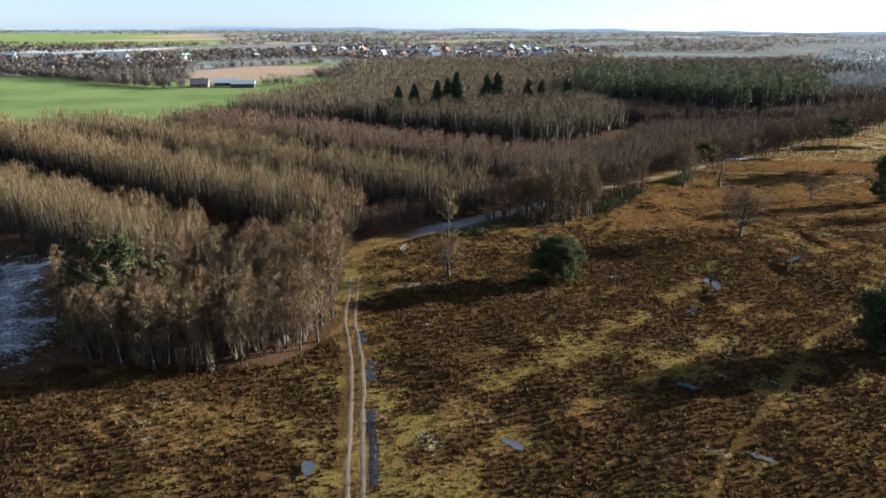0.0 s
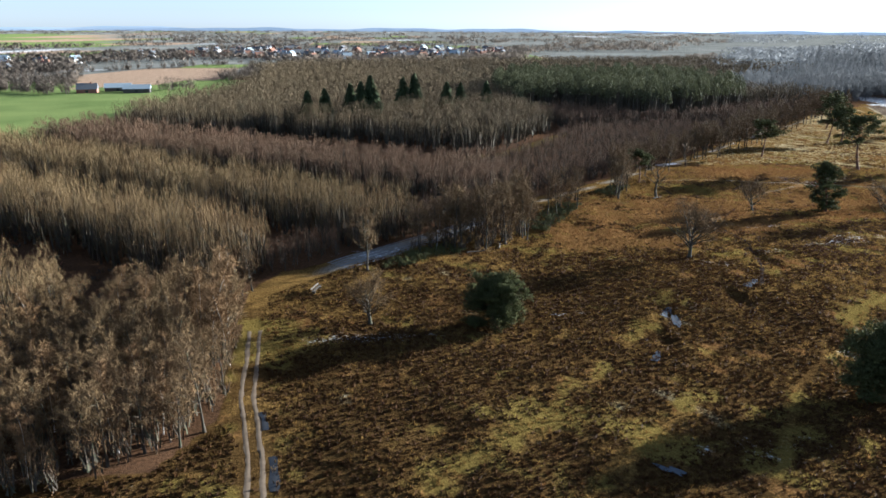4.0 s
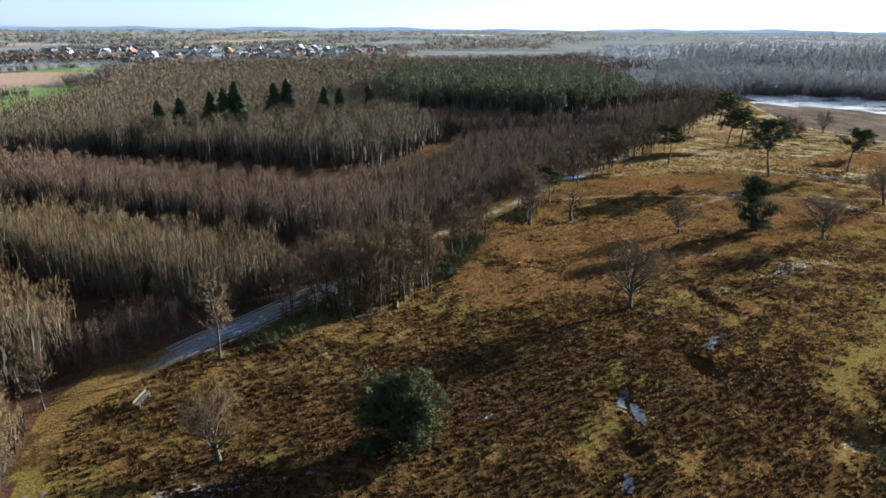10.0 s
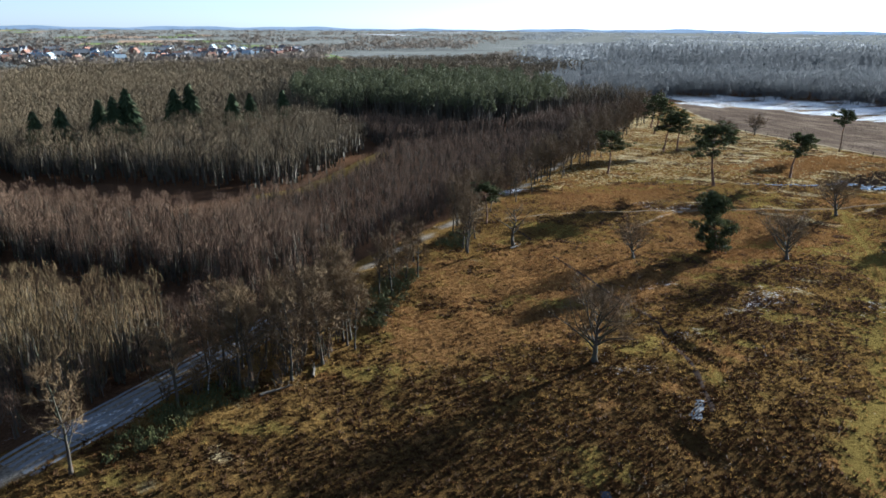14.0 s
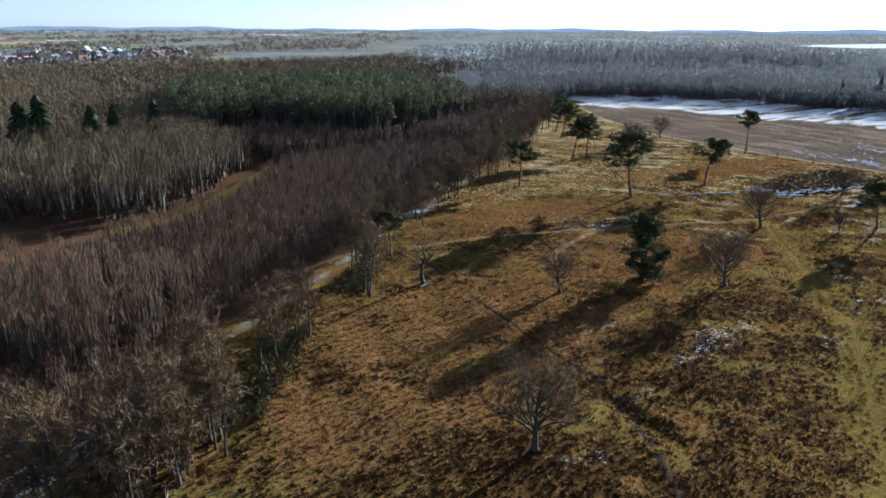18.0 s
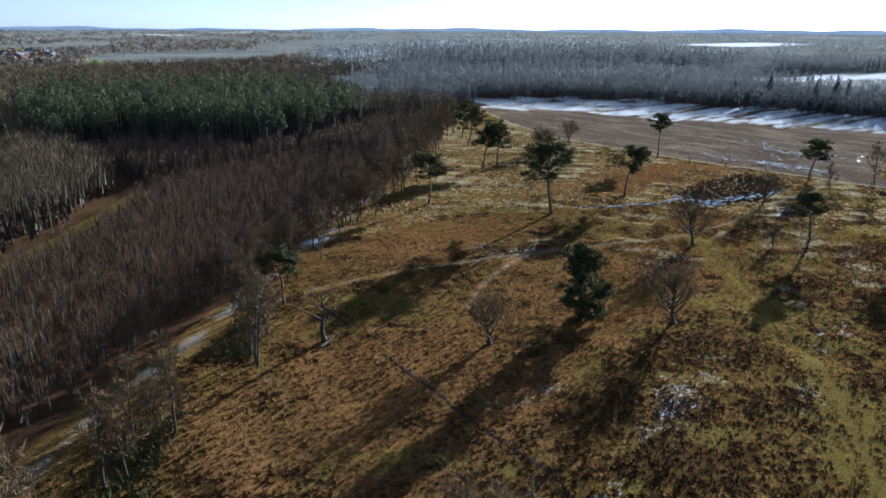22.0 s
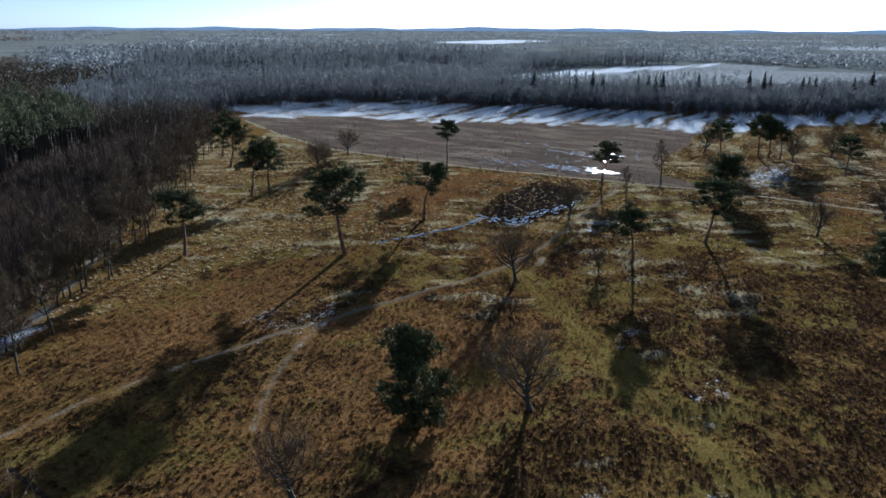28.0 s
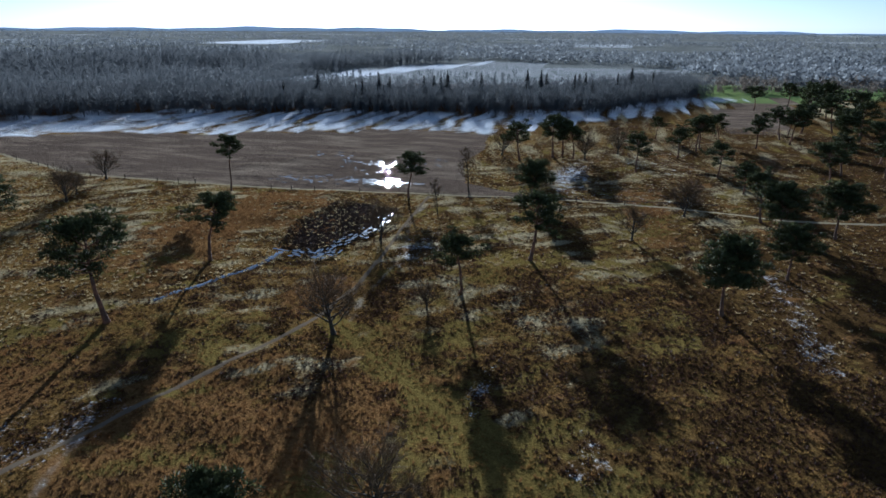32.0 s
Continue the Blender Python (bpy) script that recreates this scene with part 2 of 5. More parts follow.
# ---------------------------------------------------------------- mesh helpers
def tri_mesh(name, v, t, mat, smooth=False):
    v, t = np.asarray(v, np.float32), np.asarray(t, np.int32)
    me = bpy.data.meshes.new(name)
    me.vertices.add(len(v)), me.loops.add(t.size), me.polygons.add(len(t))
    me.vertices.foreach_set("co", v.ravel())
    me.loops.foreach_set("vertex_index", t.ravel())
    me.polygons.foreach_set("loop_start", np.arange(0, t.size, 3, dtype=np.int32))
    if smooth:
        me.polygons.foreach_set("use_smooth", np.ones(len(t), bool))
    me.update(calc_edges=True)
    me.materials.append(mat)
    return me


def part(name, bm, material, parent, label=""):
    me = bpy.data.meshes.new(name)
    bm.to_mesh(me)
    bm.free()
    me.materials.append(material)
    ob = new(name, me)
    ob.parent = parent
    if label:
        tagged(ob, label)
    return ob


class Soup:
    """Collects triangles."""

    def __init__(self):
        self.v, self.t, self.o, self.n = [], [], [], 0

    def add(self, v, t, outward=None):
        v = np.asarray(v, float).reshape(-1, 3)
        self.o.append(np.tile((0.0, 0.0, 1.0), (len(v), 1)) if outward is None else outward)
        self.v.append(v), self.t.append(np.asarray(t, int).reshape(-1, 3) + self.n)
        self.n += len(v)

    def tube(self, pts, radii, sides=5):
        pts, radii = np.asarray(pts, float), np.asarray(radii, float)
        k = len(pts)
        d = np.gradient(pts, axis=0)
        d /= np.linalg.norm(d, axis=1)[:, None] + 1e-9
        ref = np.where(np.abs(d[:, 2:3]) > 0.8, [[1.0, 0, 0]], [[0, 0, 1.0]])
        a = np.cross(d, ref)
        a /= np.linalg.norm(a, axis=1)[:, None] + 1e-9
        b = np.cross(d, a)
        ang = np.arange(sides) * 2 * math.pi / sides
        ring = pts[:, None] + radii[:, None, None] * (a[:, None] * np.cos(ang)[None, :, None] + b[:, None] * np.sin(ang)[None, :, None])
        i, j = np.meshgrid(np.arange(k - 1), np.arange(sides), indexing="ij")
        p, q = i * sides + j, i * sides + (j + 1) % sides
        t = np.concatenate([np.stack([p, q, q + sides], -1).reshape(-1, 3), np.stack([p, q + sides, p + sides], -1).reshape(-1, 3)])
        self.add(ring.reshape(-1, 3), t)

    def blades(self, root, tip, width, r, outward=None):
        """One thin pointed triangle from each root to each tip."""
        root, tip = np.asarray(root, float), np.asarray(tip, float)
        side = np.cross(tip - root, r.normal(size=root.shape))
        side /= np.linalg.norm(side, axis=1)[:, None] + 1e-9
        side *= np.broadcast_to(np.asarray(width, float), len(root))[:, None] / 2
        v = np.stack([root - side, root + side, tip], 1).reshape(-1, 3)
        if outward is not None:
            outward = np.repeat(outward / (np.linalg.norm(outward, axis=1)[:, None] + 1e-9), 3, 0)
        self.add(v, np.arange(len(v)).reshape(-1, 3), outward)

    def mesh(self, name, mat, smooth=False):
        me = tri_mesh(name, np.concatenate(self.v), np.concatenate(self.t), mat, smooth)
        me.attributes.new("outward", "FLOAT_VECTOR", "POINT").data.foreach_set("vector", np.concatenate(self.o).astype(np.float32).ravel())
        return me


def inside(poly, p):
    """Which of the points p lie in the polygon."""
    poly = np.asarray(poly, float)
    x, y = p[:, 0], p[:, 1]
    res = np.zeros(len(p), bool)
    for (x0, y0), (x1, y1) in zip(poly, np.roll(poly, -1, 0)):
        if y0 != y1:
            res ^= ((y0 > y) != (y1 > y)) & (x < (x1 - x0) * (y - y0) / (y1 - y0) + x0)
    return res


def line_dist(line, p):
    """Distance of the points p from a polyline."""
    line = np.asarray(line, float)
    best = np.full(len(p), 1e9)
    for a, b in zip(line[:-1], line[1:]):
        ab = b - a
        k = np.clip(((p - a) @ ab) / (ab @ ab), 0, 1)
        best = np.minimum(best, np.hypot(*(p - a - k[:, None] * ab).T))
    return best


def wave(p, scale, seed=0):
    """Smooth cheap noise in the plane, about -1 to 1."""
    r = np.random.default_rng(seed)
    out = np.zeros(len(p))
    for o in range(7):
        k = r.normal(size=2)
        k *= (0.6 + 0.9 * r.random()) / np.linalg.norm(k) * 2 * math.pi / scale
        out += np.sin(p @ k + r.random() * 6.28)
    return out / 2.6


def scatter(poly, gap, r, jitter=0.45):
    poly = np.asarray(poly, float)
    lo, hi = poly.min(0), poly.max(0)
    gx, gy = np.meshgrid(np.arange(lo[0], hi[0], gap), np.arange(lo[1], hi[1], gap))
    p = np.stack([gx.ravel(), gy.ravel()], 1)
    p += r.uniform(-jitter, jitter, p.shape) * gap
    return p[inside(poly, p)]


def height(p):
    """The lie of the land: nearly flat, with low swells."""
    p = np.asarray(p, float).reshape(-1, 2)
    near = np.clip(1.5 - np.hypot(p[:, 0] - 100, p[:, 1] - 150) / 500, 0.0, 1)
    z = near * (0.28 * wave(p, 60, 3) + 0.10 * wave(p, 17, 4))
    for x, y, rx, ry, deep in ((72.5, 131, 1.6, 6.0, 0.7), (84, 122, 1.5, 4, 0.4), (120, 137, 2.5, 6, 0.5), (44.5, 108, 1.2, 4.0, 0.35), (64.5, 95.5, 3.6, 3.4, 1.3), (57.5, 113, 1.6, 3.4, 0.6), (40.5, 100, 1.3, 2.6, 0.5)):
        z = z - deep * np.exp(-((p[:, 0] - x) / rx) ** 2 - ((p[:, 1] - y) / ry) ** 2)
    return z


def on_ground(x, y):
    return float(height([(x, y)])[0])


# ---------------------------------------------------------------- plan
TRACK = [(-2, -60), (-4, -10), (-5, 20), (-6.4, 38), (-7.6, 52), (-8.4, 58.8), (-9.6, 71), (-10.5, 78), (-11.7, 84.6), (-13, 90), (-13.8, 101), (-14.6, 109)]
SAND = [(-16, 124), (-10, 129.8), (-4, 134), (3, 140.2), (13.6, 149.6), (30, 164), (45, 178), (54, 186), (64, 194), (73, 201), (97, 221.5), (105, 228), (130, 250), (165, 283), (185, 300), (210, 322), (250, 352)]
TRAIL = [(80, 196), (96.5, 193.7), (101.8, 192.6), (112, 190.8), (122, 187.7), (128, 185.5), (138, 182), (153, 177.5), (168, 176), (186, 177), (204, 179), (232, 181)]
FORK = [(120, 187.6), (113.7, 185.6), (107, 183), (102.8, 180.6), (96, 176)]
RIDE_MOSS = [(34, 237), (46, 240), (56, 251), (67, 264), (81, 284)]
GREENWAY = [(155, 174), (150.6, 169.7), (141, 159), (133, 151), (125.5, 143.4), (117, 134), (110, 128.5), (99, 121), (86, 112), (73, 108), (66.6, 97.4), (59.6, 94), (50.6, 86), (44.6, 78.6), (39.5, 71.5), (34, 65.4), (28, 58), (24, 52), (16, 38)]
UPWAY = [(155.6, 172), (166, 173.4), (184, 172.6), (205, 178), (234, 180)]
BOUND = [(268, 362), (245, 316), (233, 288), (229.5, 250), (230.5, 225), (232, 200), (234, 178), (236, 152), (236.5, 133), (235, 114), (230, 100), (233, 80), (250, 55)]
SPUR = [(78.6, 190), (78.2, 185.5), (77.7, 180.5)]
DITCH = [(77, 171), (74.8, 149.7), (74.7, 140), (69.4, 126), (64, 117)]
MOSSLINE = [(46, 113), (42.1, 108.9), (32.7, 95.9), (20.0, 84.1), (12.6, 78.1), (8.3, 74.8), (0.8, 66.4), (-6.2, 58.8)]
MOSSLINE_EAST = [(44, 96), (34.3, 82.8), (26.0, 74.7), (19.4, 69.7), (12.8, 66.2), (8.6, 63.7), (4.3, 58.5), (-1, 50)]
MARSH = [(268, 362), (245, 316), (233, 288), (229.5, 250), (232, 200), (236, 152), (248, 175), (275, 182), (300, 180), (338, 186), (331, 236), (314, 268), (303, 305), (298, 333), (277, 368)]
RIME_BAND = [(272, 366), (298, 333), (303, 305), (314, 268), (331, 236), (338, 188), (391, 139), (480, 86), (520, 80), (408, 142), (388, 203), (374, 253), (364, 311), (340, 368), (300, 396)]
FIELD_GREEN = [(-165, 258), (-124, 262), (-100, 298), (-92, 345), (-100, 400), (-135, 440), (-160, 452), (-228, 490), (-360, 583), (-620, 600), (-620, 330), (-320, 240)]
OPEN_WEST = [(-165, 254), (-120, 257), (-96, 294), (-86, 350), (-68, 420), (-64, 520), (-92, 575), (-90, 640), (-140, 810), (-420, 810), (-420, 600), (-800, 600), (-800, 250), (-320, 235)]
FIELD_STRIP = [(-184, 772), (-104, 715), (-95, 735), (-150, 810)]
FIELD_PLOUGH = [(-178, 492), (-230, 642), (-150, 760), (-105, 690), (-100, 578)]
FIELD_FAR = [(-1100, 1380), (-430, 1400), (-600, 2000), (-860, 2800), (-1900, 2700)]
FIELD_SOUTH = [(545, 405), (475, 292), (484, 228), (508, 166), (612, 100), (820, 60), (900, 290), (760, 385)]
FIELD_ICE = [(1400, 950), (1520, 830), (1950, 880), (1800, 1120)]
GROVE = [(-48, 79), (-37, 76), (-30, 75), (-25, 76), (-20, 78.5), (-16.5, 83), (-15.2, 88), (-15.8, 100), (-17, 112), (-18, 121), (-30, 117), (-44, 105), (-56, 94)]
E_WOOD = [(36.6, 240.5), (43.4, 241), (51.5, 251), (63, 265), (75, 287), (76, 330), (80, 420), (40, 560), (-62, 560), (-66, 420), (-84, 350), (-94, 300), (-70, 288), (-45, 281), (-26, 275), (-12, 268), (10, 257)]
YOUNG = [(-32, 112), (-18, 128), (-8, 136), (4, 146), (18, 158), (40, 181), (60, 197), (92, 224), (120, 250), (150, 280), (146, 298), (84, 288), (70, 262), (57, 248), (45, 235), (34, 233), (24, 214), (30, 190), (8, 164), (-14, 140), (-34, 122)]
PINE_WOOD = [(72, 330), (93, 342), (103, 330), (116, 316), (124, 305), (150, 315), (186, 340), (196, 400), (177, 445), (130, 450), (84, 440), (70, 380)]
SOUTH_WOOD = [(302, 398), (344, 368), (368, 311), (378, 253), (392, 203), (414, 146), (520, 84), (600, 100), (880, 330), (760, 620), (420, 620), (250, 480), (215, 400), (240, 372)]


def uv_box(u0, u1, v0, v1):
    """A strip of plantation: u runs away along the rides, v across them."""
    return [(-0.8 * u + 0.6 * v, 0.6 * u + 0.8 * v) for u, v in ((u0, v0), (u1, v0), (u1, v1), (u0, v1))]


STRIP_A, STRIP_B, STRIP_C, STRIP_D = uv_box(94, 330, 52, 65), uv_box(92, 330, 84, 101), uv_box(84, 330, 115, 132), uv_box(82, 330, 150, 178)


# ---------------------------------------------------------------- ground
def axis_steps(lo, hi, step, far):
    out = list(np.arange(lo, hi + step, step))
    for sign, start in ((-1, lo), (1, out[-1])):
        d, s = 0.0, step
        while d < far:
            s *= 1.16
            d += s
            out.append(start + sign * d)
    return np.array(sorted(out))


def build_ground():
    xs, ys = axis_steps(-75, 260, 1.0, 4600), axis_steps(25, 300, 1.0, 4600)
    gx, gy = np.meshgrid(xs, ys)
    p = np.stack([gx.ravel(), gy.ravel()], 1)
    v = np.column_stack([p, height(p)])
    w, h = len(xs), len(ys)
    i, j = np.meshgrid(np.arange(h - 1), np.arange(w - 1), indexing="ij")
    a = (i * w + j).ravel()
    t = np.concatenate([np.stack([a, a + 1, a + w + 1], 1), np.stack([a, a + w + 1, a + w], 1)])
    me = tri_mesh("ground", v, t, M_GROUND, True)

    def put(name, values):
        me.attributes.new(name, "FLOAT", "POINT").data.foreach_set("value", np.clip(values, 0, 1).astype(np.float32))

    def band(line, half, soft):
        return np.clip((half + soft - line_dist(line, p)) / (2 * soft) * 1.0, 0, 1)

    heath_mask = zone_open(p)
    d_track = line_dist(TRACK, p)
    ruts = np.clip(1 - np.abs(d_track - 0.8) / 0.9, 0, 1) * 0.3
    sand = np.maximum.reduce([ruts, np.interp(p[:, 0], [-14, -6, 20, 40], [0.2, 0.5, 0.52, 0.46]) * (1 + 0.35 * wave(p, 14, 41)) * band(SAND, np.interp(p[:, 0], [15, 45], [2.3, 1.6]), 1.3), 0.62 * band(TRAIL, 0.5, 0.8), 0.5 * band(FORK, 0.8, 1.0), 0.55 * band(UPWAY, 0.6, 1.0), 0.5 * band(BOUND, 0.4, 0.8), 0.3 * band(GREENWAY, 0.1, 0.6)])
    put("sand", sand)
    put("straw", straw_zone(p))
    put("haze_pale", haze_pale_zone(p))
    put("rust", rust_zone(p))
    put("moss", moss_zone(p))
    put("litter", np.where(heath_mask | (rime_zone(p) > 0.25) | inside(OPEN_WEST, p) | (line_dist(RIDE_MOSS, p) < 3), 0, 1.0))
    near_fields = np.maximum.reduce([inside(f, p) for f in (FIELD_GREEN, FIELD_STRIP, FIELD_FAR)])
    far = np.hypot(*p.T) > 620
    patch = far & (wave(p, 420, 31) > 0.25) & (wave(p, 900, 32) > -0.1)
    put("field", near_fields | inside([(470, 110), (560, -100), (900, 100), (620, 100), (520, 84)], p) | (inside(OPEN_WEST, p) & (np.hypot(*p.T) < 620) & ~inside(FIELD_PLOUGH, p)) | (patch & (wave(p, 300, 33) > 0) & (p[:, 0] < 250)))
    put("plough", inside(FIELD_PLOUGH, p) | (patch & (wave(p, 300, 33) <= 0) & (p[:, 0] < 250)))
    put("peat", 1.0 * (inside(MARSH, p) | inside([(361, 95), (376, 71), (528, 36), (455, 92)], p)) + 0.0 * p[:, 0])
    put("bog", 1.2 * np.clip(1.35 - np.hypot((p[:, 0] - 203) / 17, (p[:, 1] - 192.5) / 7.5), 0, 1))
    put("hazed_farland", far & ~near_fields & ~inside(FIELD_PLOUGH, p) & ~(patch & (p[:, 0] < 250)))
    put("rime", rime_zone(p))
    ob = new("ground", me)
    tagged(ob, "nearly flat brown heathland with grass, moss and frosty patches", "ground", kind="structure")


def zone_open(p):
    """True on the open heath, false in the woods."""
    edge = [(-700, -300), (-60, 60), (-58, 66), (-46, 78), (-20, 77), (-15.6, 86), (-17, 112), (-18, 124), (-13, 132), (-3, 138.5), (14, 152), (45, 182), (72, 204), (104, 231), (165, 286), (208, 326), (244, 356), (272, 372), (302, 398), (344, 368), (368, 311), (378, 253), (392, 203), (414, 146), (520, 84), (620, -400), (0, -600)]
    return inside(edge, p)


def straw_zone(p):
    x, y = p.T
    edge = (0.846 * x + 143 - y) / 1.31
    slope = np.clip(1.35 - edge / np.interp(x, [0, 50, 90], [14, 20, 34]), 0, 1) * (y > 112)
    s = 0.30 - 0.10 * np.clip((118 - y) / 20, 0, 1) + 0.10 * np.clip((x - 90) / 60, 0, 1) * np.clip((y - 155) / 20, -1, 1) + 0.13 * wave(p, 26, 5) + 0.18 * wave(p, 9, 6) + 0.16 * wave(p, 3.5, 16) + 0.42 * slope
    lines = np.minimum(line_dist(MOSSLINE, p), line_dist(MOSSLINE_EAST, p))
    s += 0.65 * np.clip(1.15 - lines / 2.6 + 0.25 * wave(p, 5, 91), 0, 1) * (0.75 + 0.35 * wave(p, 12, 92)) + np.interp(x, [60, 90], [0.35, 0.6]) * np.clip(1 - line_dist(GREENWAY, p) / 2.6, 0, 1)
    s += 0.35 * np.clip(1 - line_dist(TRACK, p) / 4, 0, 1)
    # less straw round (42, 116): dark heather, with the oak's shadow put in too
    s -= 0.16 * np.clip(1.6 - np.hypot((x - 28) / 34, (y - 80) / 30), 0, 1) + 0.1 * np.clip((105 - y) / 20, 0, 1) - 0.3 * np.clip(1.3 - np.hypot((x + 26) / 13, (y - 64) / 6), 0, 1) - 0.3 * np.clip(1.2 - np.hypot((x - 8) / 14, (y - 60) / 10), 0, 1) + 0.26 * np.clip(1.4 - np.hypot((x - 42) / 26, (y - 116) / 15), 0, 1)
    return np.where(zone_open(p), s, 0)


def haze_pale_zone(p):
    """Pale bleached grass on the far side of the heath, lightened further for haze."""
    x, y = p.T
    s = 0.36 * np.clip((x - 100) / 60, 0, 1) * np.clip((y + 0.35 * x - 165) / 30 , 0.35, 1) + 0.2 * wave(p, 30, 71) + 0.2 * wave(p, 8, 72) - 0.12
    s -= 0.35 * np.clip(1.4 - np.hypot((x - 170) / 45, (y - 100) / 28), 0, 1)
    return np.where(zone_open(p), np.clip(s, 0, 1), 0)


def rust_zone(p):
    """Slopes under rusty moor grass."""
    s = np.zeros(len(p))
    for cx, cy, rx, ry in ((74, 162, 26, 16), (118, 166, 24, 15), (52, 148, 16, 10), (112, 205, 26, 12), (126, 182, 12, 7), (198, 216, 34, 13), (165, 180, 8, 5), (230, 128, 26, 5)):
        s = np.maximum(s, 1.5 - np.hypot((p[:, 0] - cx) / rx, (p[:, 1] - cy) / ry))
    return np.where(zone_open(p), np.clip(s + 0.3 * wave(p, 14, 61) + 0.25 * wave(p, 5, 62) - 0.1, 0, 1), 0)


def moss_zone(p):
    x, y = p.T
    s = 0.06 + 0.20 * wave(p, 34, 7) + 0.20 * wave(p, 11, 8) + 0.15 * wave(p, 4, 18)
    # moss thinned on that same heather patch, again partly for the oak's shadow
    s -= 0.15 * np.clip(1.4 - np.hypot((x - 42) / 26, (y - 116) / 15), 0, 1)
    s += 0.12 * wave(p, 7, 19)
    s += 0.5 * np.clip(1.25 - np.hypot((x - 116) / 27, (y - 138) / 21), 0, 1) * np.clip(0.25 + 0.55 * wave(p, 8, 44) + 0.6 * wave(p, 3.2, 45), 0, 1)
    s += 0.34 * np.clip(1.1 - np.minimum(line_dist(MOSSLINE, p), line_dist(MOSSLINE_EAST, p)) / 3.0, 0, 1) + np.interp(x, [55, 95, 150], [0.25, 1.0, 0.8]) * np.clip(1.1 - line_dist(GREENWAY, p) / 3.9, 0, 1) + 0.25 * np.clip(1.2 - np.hypot((x - 2) / 12, (y - 60) / 9), 0, 1) + 0.35 * np.clip(1 - np.abs(line_dist(TRACK, p) - 3) / 3.5, 0, 1)
    s += 0.16 * np.clip(1 - np.hypot((x - 115) / 55, (y - 136) / 32), 0, 1) + 0.26 * np.clip(1.1 - np.hypot((x - 205) / 80, (y - 148) / 35), 0, 1)
    s += 0.3 * np.clip(1 - np.hypot((x - 140) / 30, (y - 200) / 35), 0, 1)
    return np.where(zone_open(p), s, np.clip(1.2 - line_dist(RIDE_MOSS, p) / 3.0, 0, 1))


def rime_zone(p):
    x, y = p.T
    foot = line_dist([(302, 398), (344, 368), (368, 311), (378, 253), (392, 203), (414, 146), (520, 84)], p)
    s = 0.48 * (inside(RIME_BAND, p) | (foot < 22))
    s = s + 0.10 * wave(p, 22, 21) * (s > 0) + 0.14 * wave(p, 6, 23) * (s > 0)
    for cx, cy, rx, ry, k in ((-62, 84, 18, 16, 0.42), (-72, 108, 14, 18, 0.42), (4, 140, 12, 4, 0.25), (0, 105, 14, 2.2, 0.33), (92, 138, 9, 3.0, 0.26), (75, 134, 6, 2, 0.3), (120, 190, 14, 5, 0.3), (190, 172, 18, 6, 0.3), (255, 150, 30, 12, 0.14), (185, 108, 14, 5, 0.26), (300, 128, 60, 34, 0.20), (240, 130, 18, 30, 0.12), (118, 197, 9, 2.5, 0.3), (84, 152, 12, 2.2, 0.3), (62, 128, 7, 2.0, 0.3), (140, 150, 8, 2.2, 0.3), (30, 110, 10, 1.6, 0.25), (40, 75, 12, 3, 0.25), (163, 109, 14, 4, 0.3), (65, 95, 4, 3, 0.3), (95, 219.5, 8, 2.5, 0.4), (103, 224, 5, 2, 0.35), (128, 137, 9, 4, 0.28), (108, 131, 6, 2.5, 0.3), (98, 142, 10, 3.5, 0.3), (270, 150, 20, 6, 0.22)):
        s = s + k * np.clip(1.3 - np.hypot((x - cx) / rx, (y - cy) / ry), 0, 1)
    s = s + 0.17 * np.clip(1.3 - line_dist(SAND, p) / 3.2, 0, 1) * np.clip(0.5 + wave(p, 25, 22), 0, 1) * np.clip((x + 10) / 8, 0, 1)
    far = np.hypot(x, y) > 700
    s = s + 0.34 * inside(FIELD_SOUTH, p) + 0.3 * (line_dist([(545, 405), (610, 370), (760, 330), (860, 290)], p) < 16) + 0.8 * inside(FIELD_ICE, p) + 0.4 * (far & (wave(p, 700, 35) > 0.95))
    return s


build_ground()


def ribbon(name, line, offset, half, mat, label, category, seed, lift=0.03):
    """A worn strip along a line, with ragged edges, just above the ground."""
    r = np.random.default_rng(seed)
    line = np.asarray(line, float)
    pts = []
    for a, b in zip(line[:-1], line[1:]):
        m = max(2, int(np.hypot(*(b - a)) / 0.7))
        pts += [a + (b - a) * k / m for k in range(m)]
    pts = np.array(pts + [line[-1]])
    for _ in range(6):
        pts[1:-1] = (pts[:-2] + 2 * pts[1:-1] + pts[2:]) / 4
    d = np.gradient(pts, axis=0)
    d /= np.linalg.norm(d, axis=1)[:, None]
    side = np.column_stack([d[:, 1], -d[:, 0]])
    mid = pts + side * (offset + 0.05 * wave(pts, 9, seed)[:, None])
    rows = []
    for k in (-1.0, -0.5, 0.0, 0.5, 1.0):
        wob = half * k * (1 + 0.16 * wave(pts, 4, seed + 1) + r.normal(0, 0.12, len(pts)))
        q = mid + side * wob[:, None]
        rows.append(np.column_stack([q, height(q) + lift * (1.2 - abs(k))]))
    v = np.stack(rows, 1).reshape(-1, 3)
    i, j = np.meshgrid(np.arange(len(pts) - 1), np.arange(4), indexing="ij")
    a = (i * 5 + j).ravel()
    t = np.concatenate([np.stack([a, a + 5, a + 6], 1), np.stack([a, a + 6, a + 1], 1)])
    tagged(new(name, tri_mesh(name, v, t, mat, True)), label, category, kind="structure")


